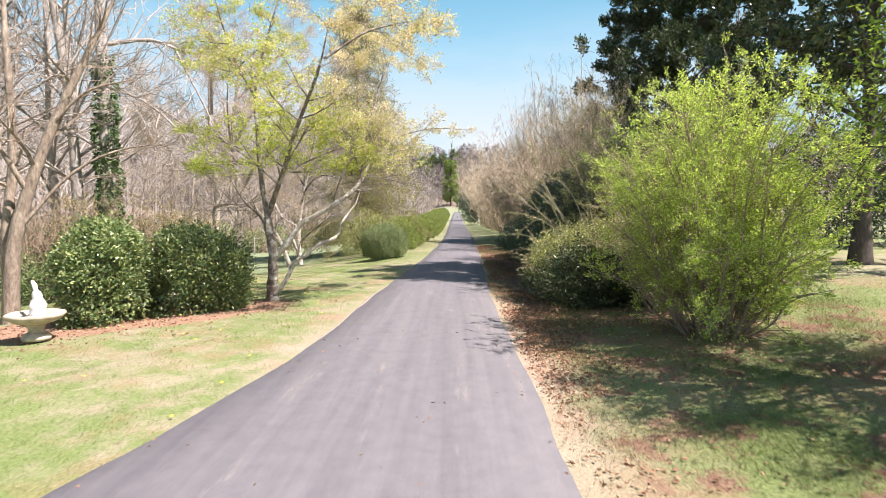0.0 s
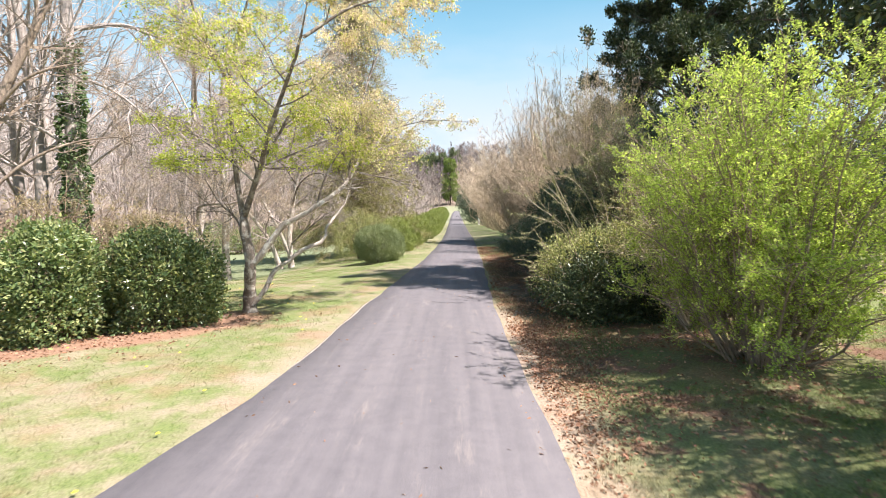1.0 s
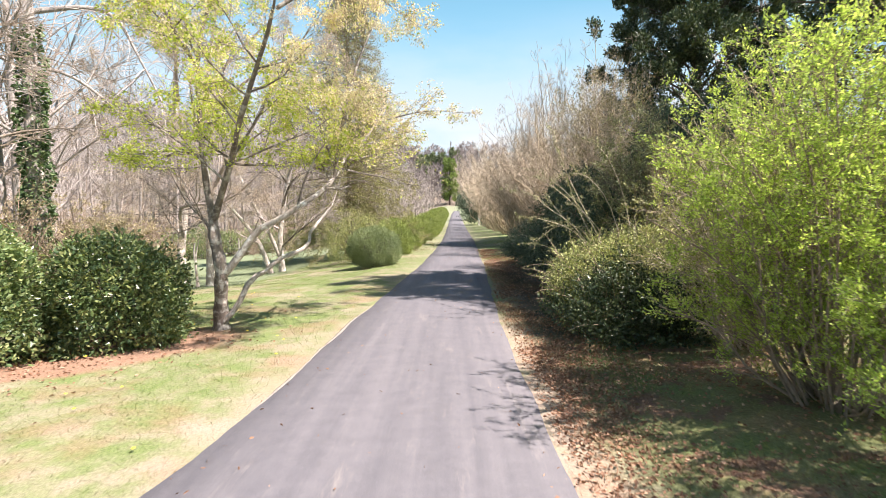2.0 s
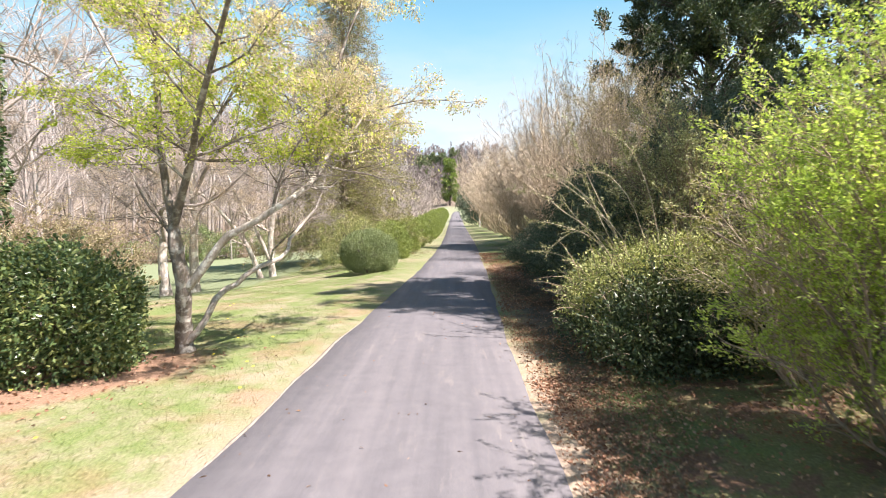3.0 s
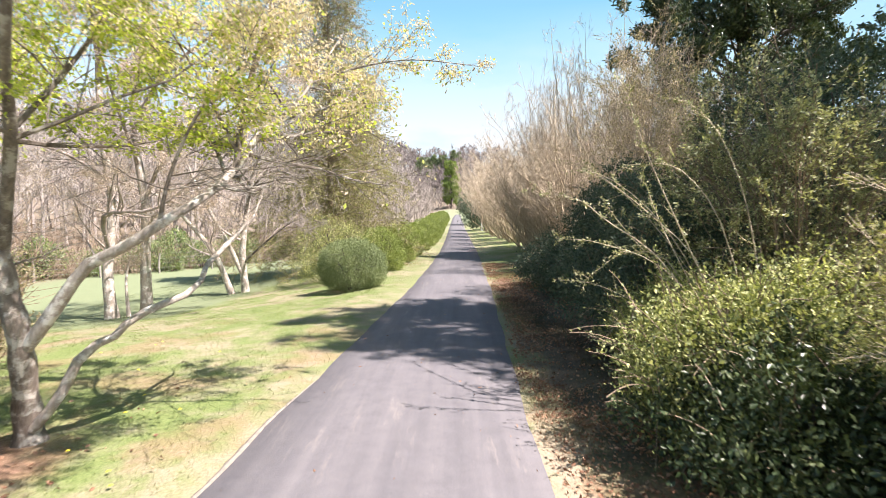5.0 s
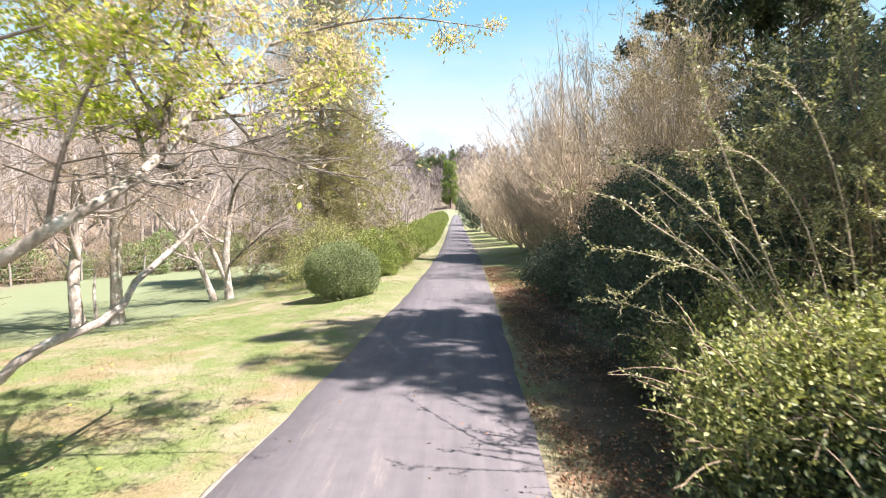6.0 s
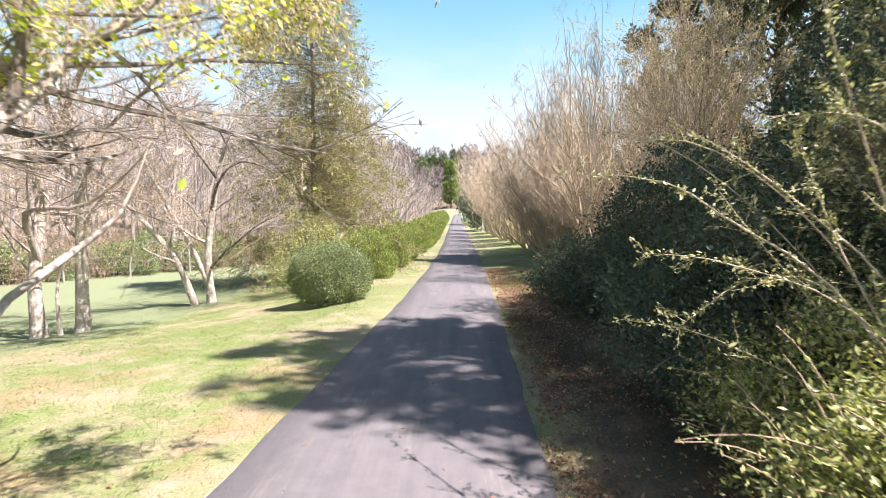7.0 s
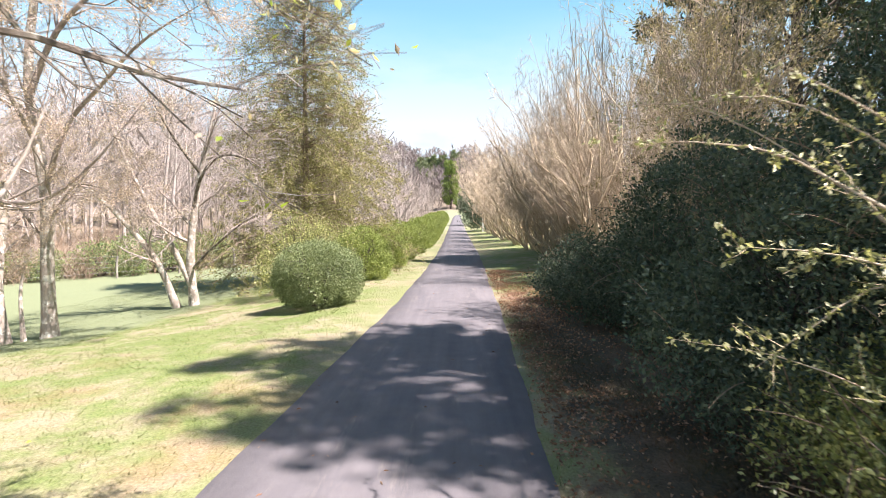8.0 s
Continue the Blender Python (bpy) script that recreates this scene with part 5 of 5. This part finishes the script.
far_woods("far_woods", np.stack([px, py], -1), rng.uniform(9, 15, n), M["bark_wood"], "bare woods behind the crape myrtles", 73, 0.035)


def brushwood(name, places, heights, mat, label, seed, stems=16):
    """Tangled undergrowth: fans of thin stems."""
    rng = np.random.default_rng(seed)
    n = len(places) * stems
    b = np.repeat(np.stack([places[:, 0], places[:, 1], ground_z(places[:, 0], places[:, 1]) - 0.05], -1), stems, 0)
    h = np.repeat(heights, stems) * rng.uniform(0.5, 1.1, n)
    d = np.stack([rng.normal(0, 0.45, n), rng.normal(0, 0.45, n), np.ones(n)], -1)
    b = b + rng.normal(0, 0.25, (n, 3)) * np.array([1, 1, 0])
    P = b[:, None] + d[:, None] * (h[:, None] * np.linspace(0, 1, 4))[..., None] + rng.normal(0, 0.05, (n, 4, 3)) * np.linspace(0, 1, 4)[:, None]
    R = np.tile(np.linspace(0.012, 0.006, 4), (n, 1))
    ch, _ = grow(rng, P, R, [dict(n=4, t0=0.2, angle=40, length=0.45, k=2, wander=0.2, up=0.03, radius=0.7, sides=3, thin=0.006)])
    return tagged(new(name, mesh_of(name, [tubes(P, R, 3)] + ch, mat)), label, "brushwood", kind="stuff")


n = 150
px = rng.uniform(-40, -6, n)
py = np.where(px > -20, 52 + 0.75 * px + 8 + rng.random(n) * 12, rng.uniform(14, 60, n))
brushwood("brushwood", np.stack([px, py], -1), rng.uniform(1.0, 2.8, n), M["bark_twig"], "tangled brown undergrowth at the edge of the woods", 91)
n = 60
px, py = rng.uniform(-12, -8.5, n), rng.uniform(13.2, 18, n)
brushwood("brushwood", np.stack([px, py], -1), rng.uniform(0.8, 2.2, n), M["bark_twig"], "brown undergrowth round the tall trees", 92)
n = 110
px = rng.uniform(-26, -6, n)
py = np.where(px > -10.5, 47 + (px + 9) * 1.6, 28.5 + (px + 26) * 0.86) + rng.uniform(0.8, 4, n)
brushwood("brushwood", np.stack([px, py], -1), rng.uniform(0.7, 1.7, n), M["bark_twig"], "brown weeds and brambles along the fence", 94, 12)
g1 = mound("wild_privet", -17.0, 38.6, 1.1, 1.1, 1.7, "laurel", 3200, 0.11, "wild green privet along the fence", "shrub", "wild shrubs along the fence", 93, 0.45, 0.3)
for x, y, s in ((-9.6, 13.2, 0.62), (-8.6, 12.6, 0.5), (-20.5, 35.5, 1.2), (-19.2, 37.8, 0.8), (-13.2, 43.0, 1.1), (-11.4, 44.6, 0.8), (-22.5, 33.0, 1.3), (-9.0, 47.5, 1.3), (-7.3, 46.0, 1.0), (-23.5, 31.0, 1.2), (-25.0, 30.0, 1.0), (-18.3, 36.4, 0.6), (-15.4, 38.6, 0.7), (-14.4, 40.5, 1.0), (-12.4, 42.4, 0.6), (-16.0, 40.4, 1.3), (-10.2, 46.2, 0.9)):
    c = copy_thing(g1, pose(x, y, gz(x, y), 0, 0, x * 40))
    c.scale = (s, s, s)


# ---- birdbath, fence, posts ----
def lathe(profile, sides=28, wob=0.0):
    a = np.arange(sides) * 2 * np.pi / sides
    k = 1 + wob * np.cos(a * 8)
    V = np.concatenate([np.stack([np.cos(a) * r * k, np.sin(a) * r * k, a * 0 + z], -1) for r, z in profile])
    i = np.arange(len(profile) * sides).reshape(len(profile), sides)
    F = np.stack([i[:-1], np.roll(i[:-1], -1, 1), np.roll(i[1:], -1, 1), i[1:]], -1).reshape(-1, 4)
    return V, F


def birdbath():
    x, y = -5.95, 8.75
    ob = thing("birdbath", x, y, gz(x, y) + 0.01, "weathered cast-stone birdbath with a wide scalloped bowl", "birdbath")
    part("base", [lathe([(0.0, 0.0), (0.19, 0.0), (0.2, 0.05), (0.17, 0.09), (0.13, 0.11), (0.0, 0.115)])], M["stone"], ob, "", True)
    part("pedestal", [lathe([(0.0, 0.11), (0.12, 0.11), (0.10, 0.15), (0.115, 0.2), (0.15, 0.24), (0.0, 0.245)])], M["stone"], ob, "", True)
    bowl = part("bowl", [lathe([(0.0, 0.24), (0.15, 0.24), (0.26, 0.275), (0.35, 0.325), (0.385, 0.365), (0.39, 0.395), (0.365, 0.415), (0.325, 0.40), (0.26, 0.35), (0.15, 0.32), (0.0, 0.315)], 40, 0.02)], M["stone"], ob, "", True)
    part("basin_floor", [lathe([(0.0, 0.34), (0.20, 0.342), (0.245, 0.35)], 32)], M["basin_dark"], bowl, "dark glossy basin floor", True)
    V, F = lathe([(0.0, 0.0), (0.15, 0.0), (0.17, 0.03), (0.13, 0.07), (0.105, 0.12), (0.12, 0.17), (0.10, 0.22), (0.075, 0.27), (0.085, 0.31), (0.07, 0.35), (0.035, 0.38), (0.048, 0.42), (0.05, 0.46), (0.03, 0.50), (0.0, 0.51)], 20)
    # the figure sits turned and leaning, its knees to one side
    k = V[:, 2]
    V[:, 0] = V[:, 0] * (1 + 0.25 * np.sin(k * 9)) + 0.05 * np.sin(k * 7) - 0.06 * k
    V[:, 1] = V[:, 1] * 0.8 + 0.05 * np.exp(-((k - 0.14) / 0.06) ** 2) * np.sign(V[:, 1])
    V = V + 0.006 * np.sin(V[:, [1, 2, 0]] * 60)
    st = tagged(new("garden_statue", mesh_of("garden_statue", [(V, F)], M["white"], True)),
                "white cast-stone garden figure standing in the birdbath", "statue")
    st.matrix_world = pose(x + 0.02, y, gz(x, y) + 0.352) @ Matrix.Diagonal((0.75, 0.75, 1.1, 1))
birdbath()


def box(x0, x1, y0, y1, z0, z1):
    V = [(x, y, z) for x in (x0, x1) for y in (y0, y1) for z in (z0, z1)]
    return V, [(0, 1, 3, 2), (4, 6, 7, 5), (0, 4, 5, 1), (2, 3, 7, 6), (0, 2, 6, 4), (1, 5, 7, 3)]


fence = thing("wire_fence", -16, 38, gz(-16, 38), "old wire fence with grey weathered posts at the lawn's edge", "fence")
fp = [(-26 + 2.1 * j, 28.5 + 2.1 * j * 0.86) for j in range(9)] + [(-8.2 + 1.0 * j, 44.6 + 2.2 * j) for j in range(-1, 4)]
fp = sorted(fp)
tops = []
for j, (x, y) in enumerate(fp):
    z0, hz = gz(x, y) - gz(-16, 38), 1.15 + 0.08 * math.sin(j * 2.3)
    P = np.array([[[x + 16, y - 38, z0 - 0.2], [x + 16 + 0.03 * math.sin(j), y - 38, z0 + hz * 0.5], [x + 16 + 0.05 * math.sin(j * 1.7), y - 38, z0 + hz]]])
    part("post", [tubes(P, np.array([[0.05, 0.05, 0.045]]), 6)], M["post"], fence)
    tops.append((x + 16, y - 38, z0))
for hz in (0.3, 0.55, 0.8, 1.05):
    P = np.array([[(x, y, z + hz) for x, y, z in tops]])
    part("wire", [tubes(P, np.full((1, len(tops)), 0.003), 4)], M["wire"], fence)

for x, y, h in ((3.35, 66.0, 1.4), (3.9, 70.0, 1.3)):
    ob = thing("roadside_post", x, y, gz(x, y), "pale weathered wooden post beside the drive", "post", "posts beside the drive")
    part("shaft", [box(-0.09, 0.09, -0.09, 0.09, -0.2, h)], M["white"], ob)
    part("cap", [lathe([(0.0, h), (0.14, h), (0.14, h + 0.04), (0.0, h + 0.12)], 4)], M["white"], ob)

# ---- lawn grass and leaf litter ----
def blades(name, n, x0, x1, y0, y1, h, mat, label, keep, seed):
    rng = np.random.default_rng(seed)
    y = y0 + (y1 - y0) * rng.random(n) ** 1.7
    x = rng.uniform(x0, x1, n)
    ok = keep(x, y, rng) & (rng.random(n) < sstep(y0, y0 + 2.2, y) * sstep(x1, x1 - 1.5, x) * sstep(x0 - 0.1, x0 + 0.3, x))
    x, y = x[ok], y[ok]
    n = len(x)
    b = np.stack([x, y, rough_ground(x, y) - 0.005], -1)
    a = rng.uniform(0, 6.28, n)
    s = np.stack([np.cos(a), np.sin(a), np.zeros(n)], -1) * rng.uniform(0.002, 0.0045, n)[:, None] * (0.7 + y / 22)[:, None]
    tip = b + np.stack([rng.normal(0, 0.8, n), rng.normal(0, 0.8, n), rng.uniform(0.4, 1.0, n)], -1) * (h * rng.uniform(0.4, 1.3, n))[:, None]
    v = np.stack([b - s, b + s, tip], 1).reshape(-1, 3)
    return tagged(new(name, mesh_of(name, [(v, np.arange(3 * n).reshape(-1, 3))], mat)), label, "grass", kind="stuff")


def off_road(x, y, margin=0.0):
    return (x < edge_at(LEFT_EDGE, y) - margin) | (x > edge_at(RIGHT_EDGE, y) + margin)


def is_lawn(x, y, rng):
    n = len(x)
    bed = (x > 1.6 + rng.normal(0, 0.3, n)) & (x < 5.5) & (y > 7.2 + rng.normal(0, 0.5, n))
    thin = np.sin(x * 1.3 + 2) * np.sin(y * 1.1) + 0.6 * np.sin(x * 3.1) * np.sin(y * 2.7 + 1) + rng.normal(0, 0.8, n) > -0.9
    mulch = ((x + 5.35) * 0.42) ** 2 + ((y - 0.55 * x - 13.4) * 0.7) ** 2 < 0.9
    near = np.minimum(np.abs(edge_at(LEFT_EDGE, y) - x), np.abs(x - edge_at(RIGHT_EDGE, y)))
    thin &= rng.random(n) < 0.35 + near
    return off_road(x, y, -0.06) & ~(bed & (rng.random(n) < 0.5)) & thin & ~mulch


blades("lawn_grass", 740000, -12, 10, 1.2, 36, 0.038, M["grass"], "short patchy spring lawn grass", is_lawn, 81)

blades("long_grass", 240000, 1.2, 8, 1.5, 13, 0.085, M["grass"], "longer uneven grass and weeds beneath the shrubs", lambda x, y, r: is_lawn(x, y, r) & (np.sin(x * 2.1 + y) * np.sin(y * 1.7 - x) + r.normal(0, 0.5, len(x)) > 0.1), 82)
blades("long_grass", 60000, 1.1, 3.6, 11.8, 26, 0.09, M["grass"], "dark green grass between the asphalt and the shrubs", lambda x, y, r: off_road(x, y, 0.03) & (x < 2.9 + 0.3 * np.sin(y)) & (np.sin(x * 3 + y * 0.8) + r.normal(0, 0.5, len(x)) > 0.0), 84)

rng = np.random.default_rng(83)
n = 52000
y = rng.uniform(4, 30, n)
x = np.where(rng.random(n) < 0.5, edge_at(RIGHT_EDGE, y) + rng.gamma(2.4, 0.2, n), 1.2 + rng.gamma(2.4, 0.8, n))
ok = off_road(x, y, -0.12) & (x < 7) & (rng.random(n) < np.clip((y - 4.5) / 4.5, 0.12, 1) * np.where(y > 13, 0.5, 1.0) * (0.3 + 0.7 * (np.sin(x * 1.9 + 0.7 * y) * np.sin(y * 1.3 - x) > -0.25)))
p = np.stack([x[ok], y[ok], rough_ground(x[ok], y[ok]) + rng.uniform(0.01, 0.03, ok.sum())], -1)
d = rng.normal(size=p.shape) * np.array([1, 1, 0.2])
tagged(new("leaf_litter", mesh_of("leaf_litter", [leaves(rng, p, d, 0.042, 0.6, 0.2, 0.5)], M["litter"])), "dead brown leaves under the shrubs", "leaf litter", kind="stuff")

# litter under the west shrubs, and bits blown onto the asphalt
n = 1700
y, x = rng.normal(10.3, 0.9, n), rng.normal(-5.3, 1.2, n)
p = np.stack([x, y + 0.5 * (x + 5.3), rough_ground(x, y) + 0.02], -1)
p[:, 2] = rough_ground(p[:, 0], p[:, 1]) + rng.uniform(0.01, 0.025, n)
d = rng.normal(size=p.shape) * np.array([1, 1, 0.2])
tagged(new("leaf_litter", mesh_of("leaf_litter", [leaves(rng, p, d, 0.05, 0.6, 0.2, 0.5)], M["litter"])), "dead leaves on the mulch by the birdbath", "leaf litter", kind="stuff")
n = 240
y = 2 + 24 * rng.random(n) ** 1.3
f = rng.beta(0.6, 0.6, n)
x = edge_at(LEFT_EDGE, y) * (1 - f) + edge_at(RIGHT_EDGE, y) * f
p = np.stack([x, y, ground_z(x * 0, y) + 0.018 + 0.02 * (1 - np.abs(2 * f - 1)) + 0.004], -1)
d = rng.normal(size=p.shape) * np.array([1, 1, 0.1])
tagged(new("road_litter", mesh_of("road_litter", [leaves(rng, p, d, 0.045, 0.4, 0.15, 0.4)], M["litter"])), "dry leaf bits scattered on the asphalt", "leaf litter", kind="stuff")

# dandelions in the grass
n = 46
x, y = rng.uniform(-7, -1.9, n), 2.5 + 14 * rng.random(n) ** 1.2
ok = off_road(x, y, 0.15) & (x > -6)
x, y = x[ok], y[ok]
a = np.arange(8) * np.pi / 4
c = np.stack([x, y, rough_ground(x, y) + 0.045], -1)
ring = c[:, None] + np.stack([np.cos(a), np.sin(a), a * 0 - 0.3], -1) * 0.02
V = np.concatenate([c[:, None] + np.array([0, 0, 0.004]), ring], 1).reshape(-1, 3)
i = np.arange(len(x))[:, None, None] * 9
F = (i + np.stack([a * 0, 1 + np.arange(8), 1 + (np.arange(8) + 1) % 8], -1).astype(int)).reshape(-1, 3)
tagged(new("dandelion", mesh_of("dandelion", [(V, F)], M["dandelion"])), "small yellow dandelion flowers in the lawn", "flowers", kind="stuff")
